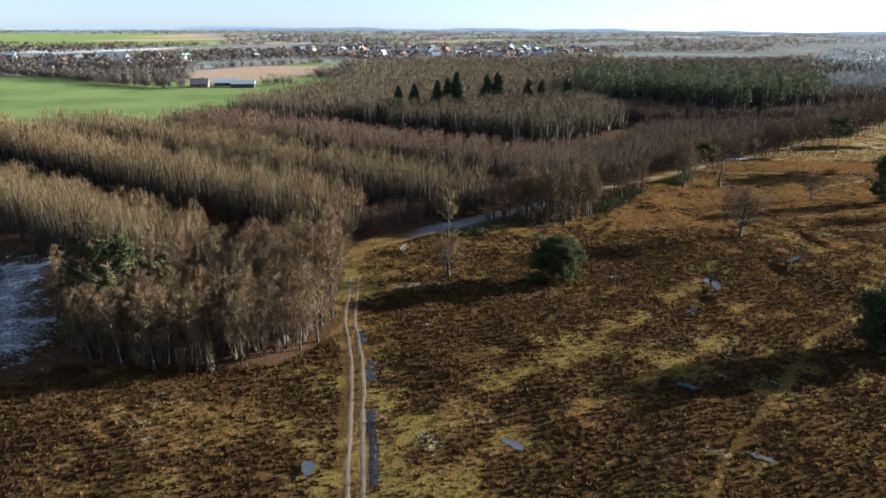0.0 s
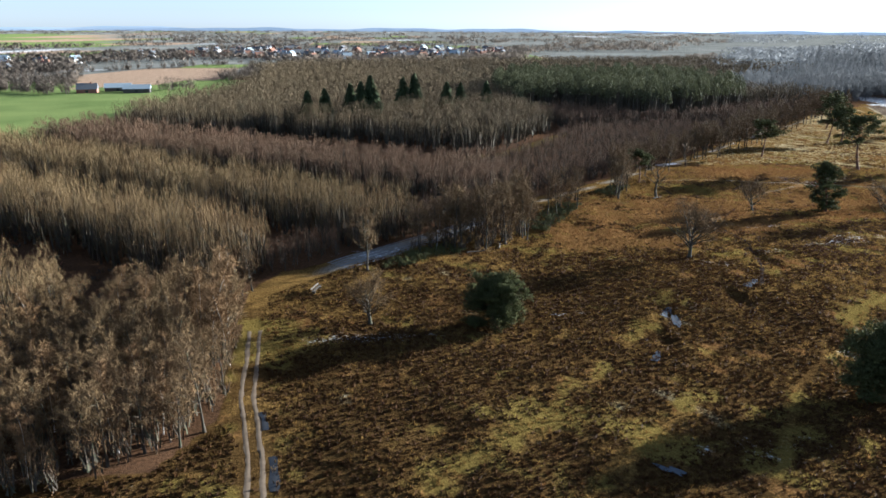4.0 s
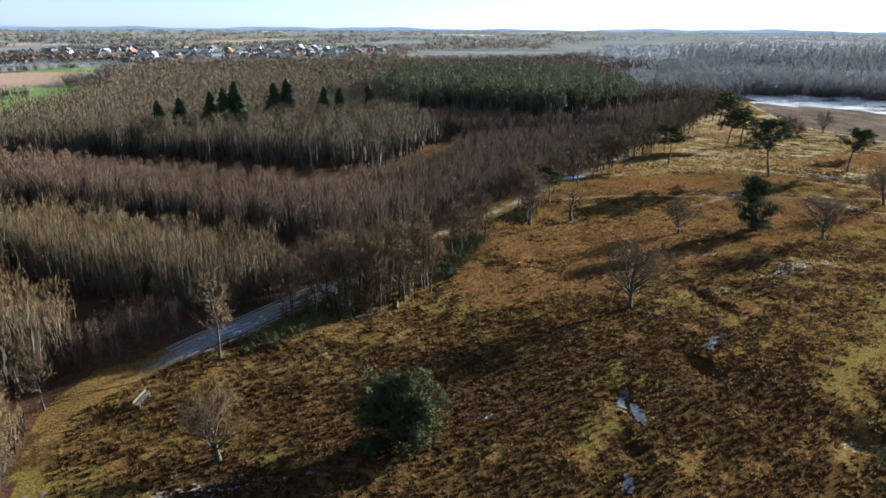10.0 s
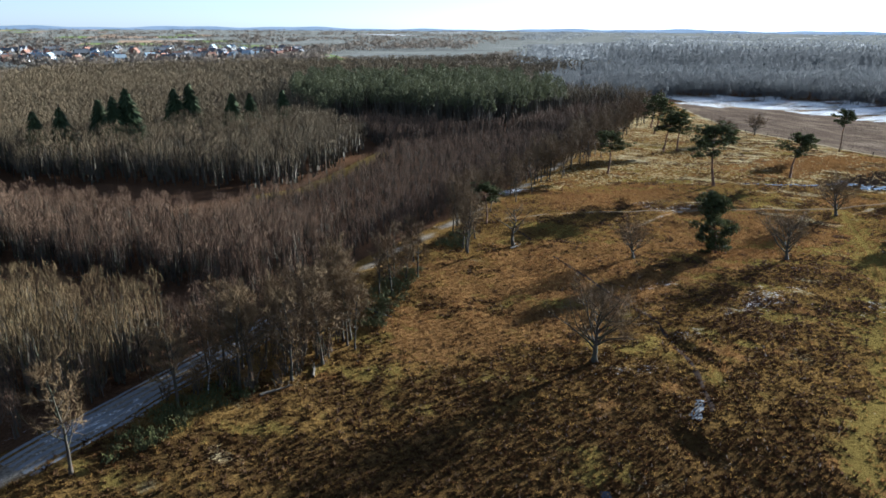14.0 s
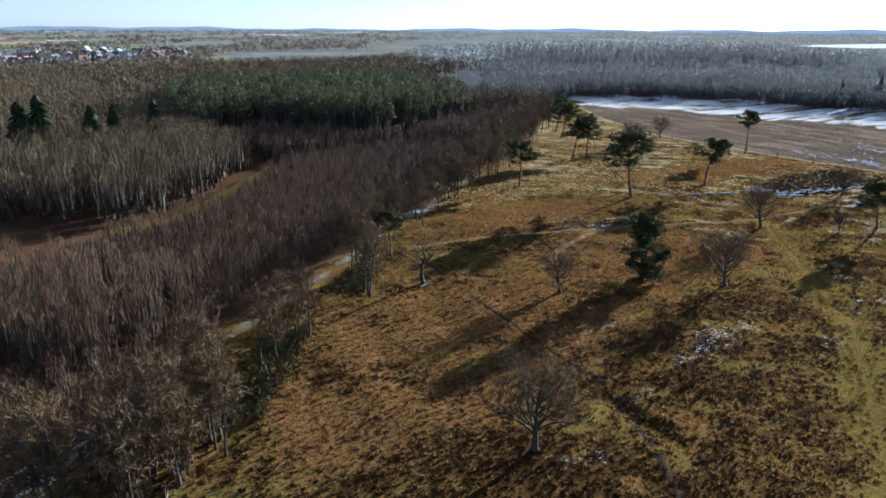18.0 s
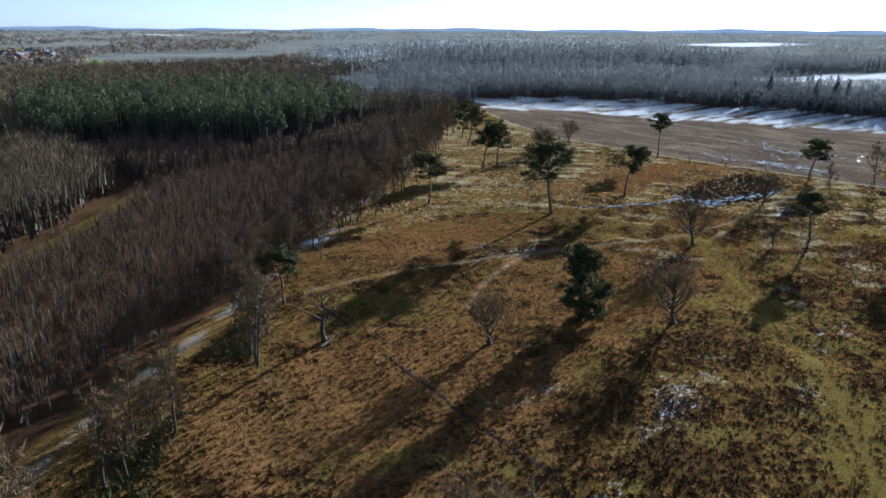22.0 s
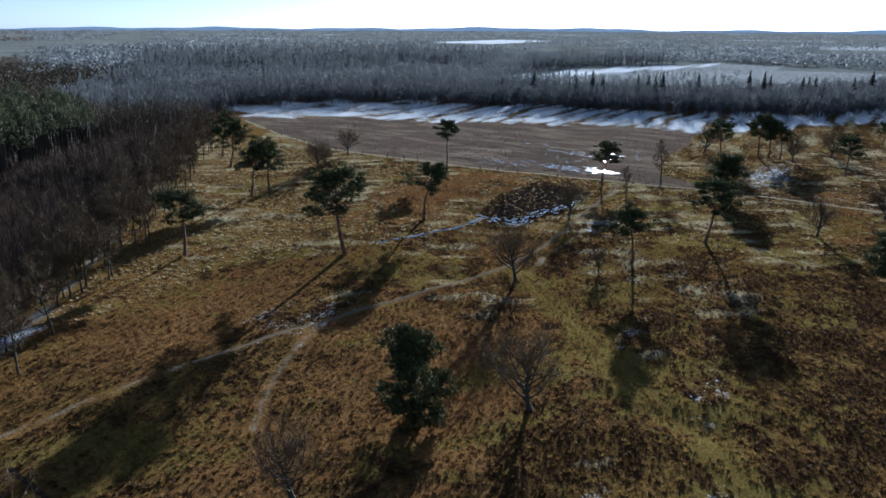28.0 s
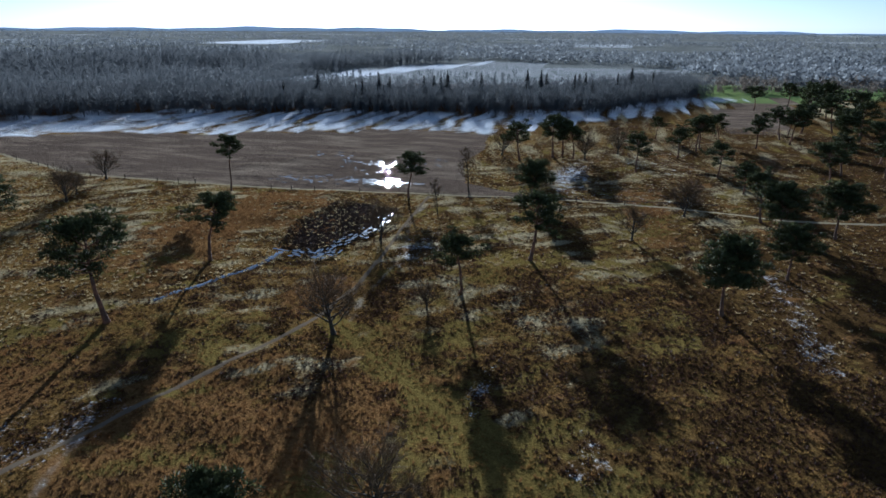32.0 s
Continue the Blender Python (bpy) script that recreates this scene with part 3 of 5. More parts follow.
M_RUT = plain("pale_packed_sand", (0.075, 0.056, 0.038), (0.18, 0.14, 0.10), 1.2, 0.95, 0.0)
M_DITCH = plain("dark_wet_peat", (0.02, 0.015, 0.012), (0.06, 0.045, 0.035), 1.2, 1.0, 0.0)
ribbon("road", TRACK, -0.68, 0.26, M_RUT, "worn sandy wheel rut of a farm track", "track", 51)
ribbon("road", TRACK, 0.68, 0.26, M_RUT, "worn sandy wheel rut of a farm track", "track", 54)
M_FROST = plain("frosted_sand", (0.105, 0.10, 0.095), (0.23, 0.232, 0.238), 1.6, 0.95, 0.0)
for side, wide, k in ((-2.4, 0.22, 101), (-1.5, 0.30, 104), (-0.4, 0.24, 107), (0.7, 0.34, 110), (1.8, 0.26, 113), (2.7, 0.20, 116)):
    ribbon("path", SAND[2:6], side, wide, M_FROST, "frosted rut of the wide sandy path", "path", k)
ribbon("trench", DITCH, 0.0, 0.3, M_DITCH, "narrow dark trench cut across the heath", "trench", 57)
ribbon("trench", SPUR, 0.0, 0.25, M_DITCH, "short dark trench beside the footpath", "trench", 98)
ribbon("path", TRAIL[2:], 0.0, 0.34, M_TRAIL, "narrow trodden sandy footpath over the heath", "path", 60, 0.02)
ribbon("path", BOUND, 0.0, 0.7, M_VERGE, "narrow sandy footpath along the marsh", "path", 63)


# ---------------------------------------------------------------- water
def water_material():
    n = Nodes("still_water")
    n.bump(n.noise(4.0, 2.0), 0.12, 0.03)
    return n.done(n.mix(n.noise(0.5), (0.012, 0.012, 0.012), (0.03, 0.028, 0.025)), 0.06, 0.5)


M_WATER = water_material()
M_ICE = plain("dull_grey_ice", (0.030, 0.034, 0.042), (0.085, 0.095, 0.110), 1.5, 0.7, 0.12)


def pool(blobs, label, seed, mat=M_WATER):
    """A shallow pool: overlapping ragged sheets of water at one level."""
    r = np.random.default_rng(seed)
    s = Soup()
    z0 = max(on_ground(x, y) for x, y, _, _, _ in blobs) + 0.05
    for k, (x, y, rx, ry, turn) in enumerate(blobs):
        a = np.linspace(0, 2 * math.pi, 29)[:-1]
        rr = 1 + sum(r.normal(0, 0.5 / f) * np.sin(f * a + r.random() * 6.3) for f in (2, 3, 5, 8))
        px, py = rx * rr * np.cos(a), ry * rr * np.sin(a)
        c, q = math.cos(turn), math.sin(turn)
        ring = np.column_stack([x + c * px - q * py, y + q * px + c * py, np.full(28, z0 + 0.004 * k)])
        v = np.vstack([[(x, y, z0 + 0.004 * k)], ring])
        s.add(v, [(0, 1 + i, 1 + (i + 1) % 28) for i in range(28)])
    tagged(new("water", s.mesh("water", mat)), label, "pool", kind="structure")


def pools_along(line, n, size, spread, stretch, seed):
    r = np.random.default_rng(seed)
    line = np.asarray(line, float)
    out = []
    for k in range(n):
        q = r.random() * (len(line) - 1)
        i = int(q)
        x, y = line[i] + (line[i + 1] - line[i]) * (q - i) + r.normal(0, spread, 2)
        d = line[i + 1] - line[i]
        e = size * r.uniform(0.4, 1.4)
        out.append((x, y, e * stretch, e, math.atan2(d[1], d[0])))
    return out


ribbon("water", [(153.5, 202.6), (158, 201.6), (163, 200.0), (166.7, 199.3), (170.5, 197.4), (177, 196), (183, 196.5)], 0.0, 0.55, M_WATER, "narrow shallow rill of still water in rusty moor grass", "rill", 92, 0.05)
ribbon("trench", [(233.4, 172), (235.0, 160), (237.2, 148), (239.2, 134), (241.0, 121), (241.5, 112)], 0.0, 0.55, M_DITCH, "dark wet ditch beside the marsh path", "ditch", 95)
pool(pools_along([(183, 196), (180, 187), (189, 187), (196, 185), (211, 183)], 110, 0.24, 1.1, 2.6, 2), "ragged bright pools among dark rushes", 2)
pool(pools_along([(240, 226), (242, 208), (241.5, 199), (242.5, 187)], 130, 0.24, 1.7, 2.4, 3), "shining flooded edge of the marsh beside the path", 3)
pool(pools_along([(274, 229), (273, 217), (258, 204), (269, 188), (262, 222)], 80, 0.22, 4.0, 2.6, 4), "small scattered pools on the brown marsh", 4)
pool([(44.6, 106, 0.5, 2.6, -0.3), (44, 109, 0.5, 2.0, -0.3)], "narrow dark puddle between heather", 5, M_ICE)
for part_line, seed in (([(-6.1, 54), (-6.9, 62), (-7.6, 67)], 71), ([(-8.3, 73.5), (-8.9, 79)], 75), ([(-10.2, 83.5), (-11.0, 87)], 79)):
    ribbon("water", part_line, 0.0, 0.42, M_WATER, "long icy puddle in the track's verge", "puddle", seed, 0.05)
for ice_line, seed in (([(64.5, 119.5), (61, 116.5)], 83), ([(45.5, 110.5), (43.5, 107.5)], 86), ([(38.0, 97), (36.6, 94.5)], 89)):
    ribbon("water", ice_line, 0.0, 0.5, M_ICE, "icy hollow between heather clumps", "puddle", seed, 0.05)
pool([(28.5, 190 - 118, 0.5, 1.2, 0.7), (7.2, 60, 0.5, 1.3, 0.6), (-12.5, 56, 0.6, 1.2, 0.2), (31, 58, 0.4, 1.2, 0.9)], "small frozen puddles between heather clumps", 8, M_ICE)


# ---------------------------------------------------------------- heath plants
def tuft_field(name, p, size, spikes, lean, width, mat, label, category, seed):
    r = np.random.default_rng(seed)
    n = len(p)
    base = np.column_stack([p, height(p) - 0.02])
    s = Soup()
    scale = size * r.uniform(0.6, 1.5, n)
    for k in range(spikes):
        a = r.uniform(0, 2 * math.pi, n)
        out = lean * r.uniform(0.3, 1.2, n) * scale
        root = base + np.column_stack([np.cos(a), np.sin(a), np.zeros(n)]) * (0.35 * out)[:, None]
        tip = base + np.column_stack([np.cos(a) * out, np.sin(a) * out, scale * r.uniform(0.55, 1.1, n)])
        s.blades(root, tip, width * scale, r, np.column_stack([np.cos(a), np.sin(a), np.full(n, 0.9)]))
    tagged(new(name, s.mesh(name, mat)), label, category, kind="stuff")


def heath_points(gap, keep):
    area = [(-75, 18), (90, 10), (130, 50), (200, 40), (380, 40), (390, 135), (330, 190), (262, 185), (262, 300), (225, 325), (170, 285), (100, 226), (45, 180), (14, 150), (-14, 122), (-14, 86), (-20, 77), (-46, 77), (-60, 62)]
    p = scatter(area, gap, rng, 0.5)
    clear = (np.abs(line_dist(TRACK, p) - 0.85) > 0.8) & (line_dist(SAND, p) > 2.2) & (line_dist(TRAIL, p) > 0.9) & (line_dist(FORK, p) > 0.9) & (line_dist(UPWAY, p) > 0.7) & (line_dist(BOUND, p) > 1.2) & (line_dist(GREENWAY, p) > 0.45)
    clear &= ~inside(MARSH, p)
    return p[clear & keep(p)]


def plant_heath():
    def want_heather(p):
        s = straw_zone(p) + 0.65 * moss_zone(p)
        return rng.random(len(p)) < np.clip(1.25 - 1.25 * s - 0.9 * (rust_zone(p) > 0.5) - 0.7 * haze_pale_zone(p), 0.04, 1)

    def want_grass(p):
        return rng.random(len(p)) < np.clip(1.5 * straw_zone(p) - 0.05 + 0.9 * (rust_zone(p) > 0.5), 0.13, 0.95)

    near = [(-75, 30), (90, 30), (150, 100), (185, 130), (180, 190), (130, 218), (95, 216), (40, 178), (-16, 122), (-60, 70)]
    p = heath_points(0.62, want_heather)
    close = inside(near, p)
    red = p[:, 0] + rng.normal(0, 9, len(p)) > 82
    tuft_field("heather", p[close & ~red], 0.28, 8, 1.35, 0.46, M_HEATHER, "low dark brown winter heather clumps", "heather", 21)
    tuft_field("heather", p[close & red], 0.25, 8, 1.4, 0.46, M_HEATHER_RED, "low reddish brown winter heather clumps", "heather", 29)
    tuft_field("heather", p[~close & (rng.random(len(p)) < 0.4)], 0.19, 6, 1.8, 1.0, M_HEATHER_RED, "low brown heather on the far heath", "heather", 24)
    p = heath_points(0.64, want_grass)
    close = inside(near, p)
    rusty = rust_zone(p) + rng.normal(0, 0.35, len(p)) > 0.5
    tuft_field("moor_grass", p[rusty], 0.32, 9, 1.1, 0.27, M_RUST, "rusty brown moor grass tussocks on the slopes", "grass", 26)
    p, close = p[~rusty], close[~rusty]
    tuft_field("moor_grass", p[close], 0.28, 9, 1.2, 0.28, M_TUSSOCK, "dead straw-coloured moor grass tussocks", "grass", 22)
    tuft_field("moor_grass", p[~close & (rng.random(len(p)) < 0.45)], 0.26, 6, 1.4, 0.7, M_HAZE_PALE, "pale bleached moor grass on the far heath, lightened further for haze", "grass", 25)
    bog = scatter([(180, 190), (186, 199), (203, 202.5), (222, 200), (217, 184), (196, 183)], 0.6, rng)
    tuft_field("bog_rushes", bog, 0.30, 7, 1.2, 0.5, M_BOG, "tall dark rushes standing in the bog pool", "rushes", 28)
    marsh = scatter(MARSH, 1.5, rng)
    tuft_field("marsh_rushes", marsh, 0.13, 4, 2.2, 1.3, M_REED, "dark brown rushes on the wet marsh", "rushes", 23)


plant_heath()


# ---------------------------------------------------------------- woods as stuff
def wood(name, p, h, r0, blades, width, mat, label, seed, up=0.13, low=0.3, category="wood", spire=False, rise=0.45, core=16, level=0.12):
    """Many leafless or needled trees of a wood: a thin stem and a crown of fine upswept shoots each."""
    r = np.random.default_rng(seed)
    n = len(p)
    hh = h * r.uniform(0.78, 1.18, n)
    rr = r0 * r.uniform(0.75, 1.3, n)
    base = np.column_stack([p, height(p) - 0.05])
    s, stems = Soup(), Soup()
    for k in range(3):
        a = k * 2.1 + r.uniform(0, 6, n)
        off = np.column_stack([np.cos(a), np.sin(a), np.zeros(n)]) * (0.013 * hh)[:, None]
        tip = base + np.column_stack([r.normal(0, 0.3, n), r.normal(0, 0.3, n), hh * 0.8])
        stems.blades(base + off, tip, 0.022 * hh, r)
    lean = r.normal(0, 0.25, (n, 2))
    # broad inner blades, added to block light and darken the wood's depth
    for k in range(core):
        f = r.uniform(0.1, 0.62, n)
        a = r.uniform(0, 2 * math.pi, n)
        root = base + np.column_stack([np.cos(a) * rr * 0.45, np.sin(a) * rr * 0.45, f * hh * 0.6])
        stems.blades(root, root + np.column_stack([r.normal(0, 0.3, n), r.normal(0, 0.3, n), hh * 0.34]), 0.20 * rr, r)
    for k in range(blades):
        f = low + (1 - low) * r.random(n) ** 0.75
        prof = np.sqrt(np.clip(1 - ((f - 0.62) / 0.42) ** 2, 0.02, 1))
        if spire:
            prof = 1.15 * (1.03 - f) / (1.03 - low)
        rad = rr * prof * (0.4 + 0.6 * np.sqrt(r.random(n)))
        a = r.uniform(0, 2 * math.pi, n)
        length = hh * up * r.uniform(0.6, 1.4, n)
        tip = base + np.column_stack([np.cos(a) * rad + lean[:, 0] * f, np.sin(a) * rad + lean[:, 1] * f, f * hh])
        outer = np.column_stack([np.cos(a) * rad, np.sin(a) * rad, (f - 0.45) * hh * 0.6])
        d = outer / (np.linalg.norm(outer, axis=1)[:, None] + 1e-6) * (1 - rise) + np.array([0, 0, rise]) + r.normal(0, 0.3, (n, 3))
        d /= np.linalg.norm(d, axis=1)[:, None]
        s.blades(tip - d * length[:, None], tip, width * r.uniform(0.6, 1.3, n), r, outer + np.array([0, 0, level]) * hh[:, None] + r.normal(0, 0.2, (n, 3)))
    ob = tagged(new(name, s.mesh(name, mat)), label, category, kind="stuff")
    new("stems", stems.mesh("stems", mat if mat in (M_SOUTH, M_HAZEWOOD, M_WOOD_FAR, M_WOOD_MID) else M_BARK)).parent = ob


def away(p):
    return np.hypot(p[:, 0] - 20, p[:, 1] - 80)


def thin(p, keep):
    """The points outside the open land, with a fair share kept."""
    p = p[~inside(OPEN_WEST, p)]
    return p[np.random.default_rng(len(p)).random(len(p)) < keep]


def plant_woods():
    r = np.random.default_rng(5)
    for poly, mat, h, rad, gap, seed, label in (
            (STRIP_A, M_WOOD_OLIVE, 11.5, 2.0, 2.5, 1, "dense strip of young olive-brown leafless trees"),
            (STRIP_B, M_WOOD_OLIVE, 11.5, 2.0, 2.6, 2, "dense strip of leafless pole-stage trees beside a ride"),
            (STRIP_C, M_WOOD_OLIVE, 10.5, 1.9, 2.6, 3, "dense olive-brown leafless plantation strip"),
            (STRIP_D, M_WOOD_RED, 8.5, 1.6, 2.6, 4, "reddish leafless birch plantation strip")):
        p = thin(scatter(poly, gap, r), 1)
        close = away(p) < 175
        wood("plantation", p[close], h, rad, 320, 0.045, mat, label, seed, up=0.11, low=0.12, rise=0.5)
        wood("plantation", p[~close], h, rad, 120, 0.10, mat, label, seed + 10, up=0.11, rise=0.5)
    p = scatter(YOUNG, 2.3, r)
    p = p[line_dist(RIDE_MOSS, p) > 3.5]
    wood("young_birch_stand", p, 5.2, 1.15, 130, 0.034, M_WOOD_RED, "reddish-brown young leafless birches beside the sandy path", 6, up=0.17, low=0.15, rise=0.6, core=5)
    rides = np.concatenate([scatter(uv_box(93, 300, 66, 84), 3.2, r), scatter(uv_box(90, 300, 101, 115), 3.2, r), scatter(uv_box(84, 300, 132, 150), 2.8, r), scatter(uv_box(96, 300, 42, 51), 3.4, r), scatter(uv_box(90, 300, 178, 196), 3.2, r)])
    rides = thin(rides, 0.38)
    wood("undergrowth", rides, 1.7, 1.0, 40, 0.09, M_RUSSET, "low russet undergrowth in the shaded rides", 7, low=0.1, category="shrubs")
    p = thin(scatter(E_WOOD, 4.2, r), 1)
    close = away(p) < 250
    wood("old_wood", p[close], 12.0, 3.0, 320, 0.065, M_WOOD_BROWN, "tall dark leafless broadleaf wood", 8, up=0.10, low=0.2)
    wood("old_wood", p[~close], 11.5, 3.3, 105, 0.16, M_WOOD_BROWN, "grey-brown leafless broadleaf wood beyond the plantation", 9, up=0.11)
    p = scatter(PINE_WOOD, 5.0, r)
    wood("pine_wood", p, 17.0, 2.7, 170, 0.45, M_NEEDLE_FAR, "dense green stand of tall pines", 10, up=0.05, low=0.6)
    p = scatter(SOUTH_WOOD, 5.0, r)
    p = p[~inside(FIELD_SOUTH, p)]
    edge = line_dist([(302, 398), (344, 368), (368, 311), (378, 253), (392, 203), (414, 146), (520, 84)], p) < 60
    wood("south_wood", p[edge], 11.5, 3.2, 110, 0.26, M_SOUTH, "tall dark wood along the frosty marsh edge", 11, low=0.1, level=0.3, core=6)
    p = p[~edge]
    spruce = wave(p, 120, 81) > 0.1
    wood("south_wood", p[~spruce][::2], 11.5, 4.8, 60, 0.42, M_HAZEWOOD, "wide winter wood behind the marsh, greyed by haze", 12, level=0.5, core=4)
    wood("spruce_wood", p[spruce], 14.5, 2.9, 36, 0.75, M_HAZEWOOD, "hazy dark spruce wood behind the marsh", 22, up=0.06, low=0.2, spire=True, level=0.5, core=3)
    # north side, past the plantation strips
    rest = [(-70, 560), (40, 560), (88, 425), (150, 462), (215, 400), (250, 480), (420, 620), (380, 800), (190, 790), (0, 740), (-95, 690)]
    p = thin(scatter(rest, 6.5, r), 1)
    p = p[~(inside(FIELD_PLOUGH, p) | inside(FIELD_STRIP, p))]
    wood("old_wood", p, 9.5, 4.6, 60, 0.34, M_WOOD_BROWN, "wide brown leafless woodland towards the village", 13)
    gap = [(84, 289), (146, 299), (150, 281), (166, 290), (190, 311), (228, 348), (198, 345), (186, 338), (150, 313), (124, 303), (116, 314), (103, 328), (93, 338), (78, 330)]
    wood("mixed_wood", scatter(gap, 3.0, r), 8.0, 1.8, 90, 0.08, M_WOOD_RED, "reddish leafless thicket below the pines", 17, up=0.2, low=0.15)
    gap = [(186, 340), (230, 353), (262, 374), (240, 374), (215, 402), (250, 482), (200, 475), (178, 448), (197, 400)]
    wood("mixed_wood", scatter(gap, 4.2, r), 12.0, 2.8, 90, 0.14, M_WOOD_BROWN, "leafless wood at the head of the marsh", 18, up=0.16, low=0.2)
    wood("grove_undergrowth", scatter(GROVE, 2.0, r), 5.0, 0.95, 80, 0.035, M_TWIG_BIRCH, "dense fine brown saplings under the grove", 19, up=0.25, low=0.1, category="shrubs")
    wood("belt_undergrowth", scatter([(8, 140), (22, 140.5), (30, 146), (34, 153), (32, 158), (26, 157), (16, 148)], 2.4, r), 4.0, 0.95, 70, 0.04, M_TWIG_BIRCH, "brown saplings under the trees beside the path", 20, up=0.25, low=0.1, category="shrubs")
    # hedges and garden trees round the fields
    hedge = np.concatenate([np.array(a) + (np.array(b) - np.array(a)) * k + r.normal(0, 2.5, 2) for a, b, m in (((-360, 583), (-228, 492), 60), ((-228, 492), (-165, 456), 30), ((-620, 610), (-360, 590), 60), ((-178, 494), (-230, 642), 30), ((-230, 650), (-110, 800), 30), ((-120, 470), (-105, 500), 8), ((548, 92), (585, -40), 36), ((600, 95), (640, -40), 40)) for k in r.random(m)]).reshape(-1, 2)
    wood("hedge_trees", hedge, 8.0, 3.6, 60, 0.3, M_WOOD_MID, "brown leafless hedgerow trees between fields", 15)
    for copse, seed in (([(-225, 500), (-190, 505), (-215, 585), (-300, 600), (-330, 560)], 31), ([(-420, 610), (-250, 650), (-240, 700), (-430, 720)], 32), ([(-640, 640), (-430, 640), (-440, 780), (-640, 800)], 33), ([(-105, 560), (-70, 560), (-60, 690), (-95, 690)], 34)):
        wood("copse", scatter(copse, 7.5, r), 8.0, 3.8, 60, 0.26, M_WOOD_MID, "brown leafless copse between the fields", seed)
    # distant woods in patches
    a = r.uniform(0, 2 * math.pi, 90000)
    d = 600 * (4600 / 600) ** r.random(90000)
    p = np.column_stack([40 + d * np.sin(a), 120 + d * np.cos(a)])
    taken = np.maximum.reduce([inside(f, p) for f in (FIELD_GREEN, FIELD_PLOUGH, FIELD_STRIP, FIELD_FAR, FIELD_SOUTH, FIELD_ICE, SOUTH_WOOD)])
    taken |= inside(VILLAGE, p) & (r.random(len(p)) < 0.6)
    patch = wave(p, 420, 31) < 0.25
    ahead = (a < 2.6) | (a > 5.2)
    keep = patch & ~taken & ahead
    west = (a > 5.2) | (a < 0.5)
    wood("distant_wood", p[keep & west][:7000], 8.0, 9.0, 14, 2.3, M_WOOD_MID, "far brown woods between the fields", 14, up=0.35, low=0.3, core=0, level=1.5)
    wood("distant_wood", p[keep & ~west][:8000], 9.0, 11.5, 16, 2.7, M_WOOD_FAR, "far woods on the flat horizon, greyed by haze", 27, up=0.3, low=0.3, core=0, level=1.5)
    # conifer ridge
    p = scatter([(RIDGE[0][0], RIDGE[0][1]), (RIDGE[1][0], RIDGE[1][1]), (RIDGE[1][0] + 80, RIDGE[1][1] + 160), (RIDGE[0][0] + 40, RIDGE[0][1] + 180)], 8, r)
    wood("ridge_wood", p, 21.0, 3.6, 60, 0.9, M_HAZEWOOD, "hazy spruce wood standing tall on the horizon", 16, up=0.06, low=0.15, spire=True, level=0.5, core=3)


RIDGE = [(416, 543), (640, 430)]
VILLAGE = [(-70, 880), (60, 860), (250, 1050), (240, 1250), (-150, 1300), (-260, 1100)]
plant_woods()


# ---------------------------------------------------------------- single trees
def path_points(start, direction, length, n, bend, rise, r):
    pts = [np.asarray(start, float)]
    d = np.asarray(direction, float)
    for _ in range(n):
        d = d + r.normal(0, bend, 3) + np.array([0, 0, rise])
        d /= np.linalg.norm(d)
        pts.append(pts[-1] + d * length / n)
    return np.array(pts)


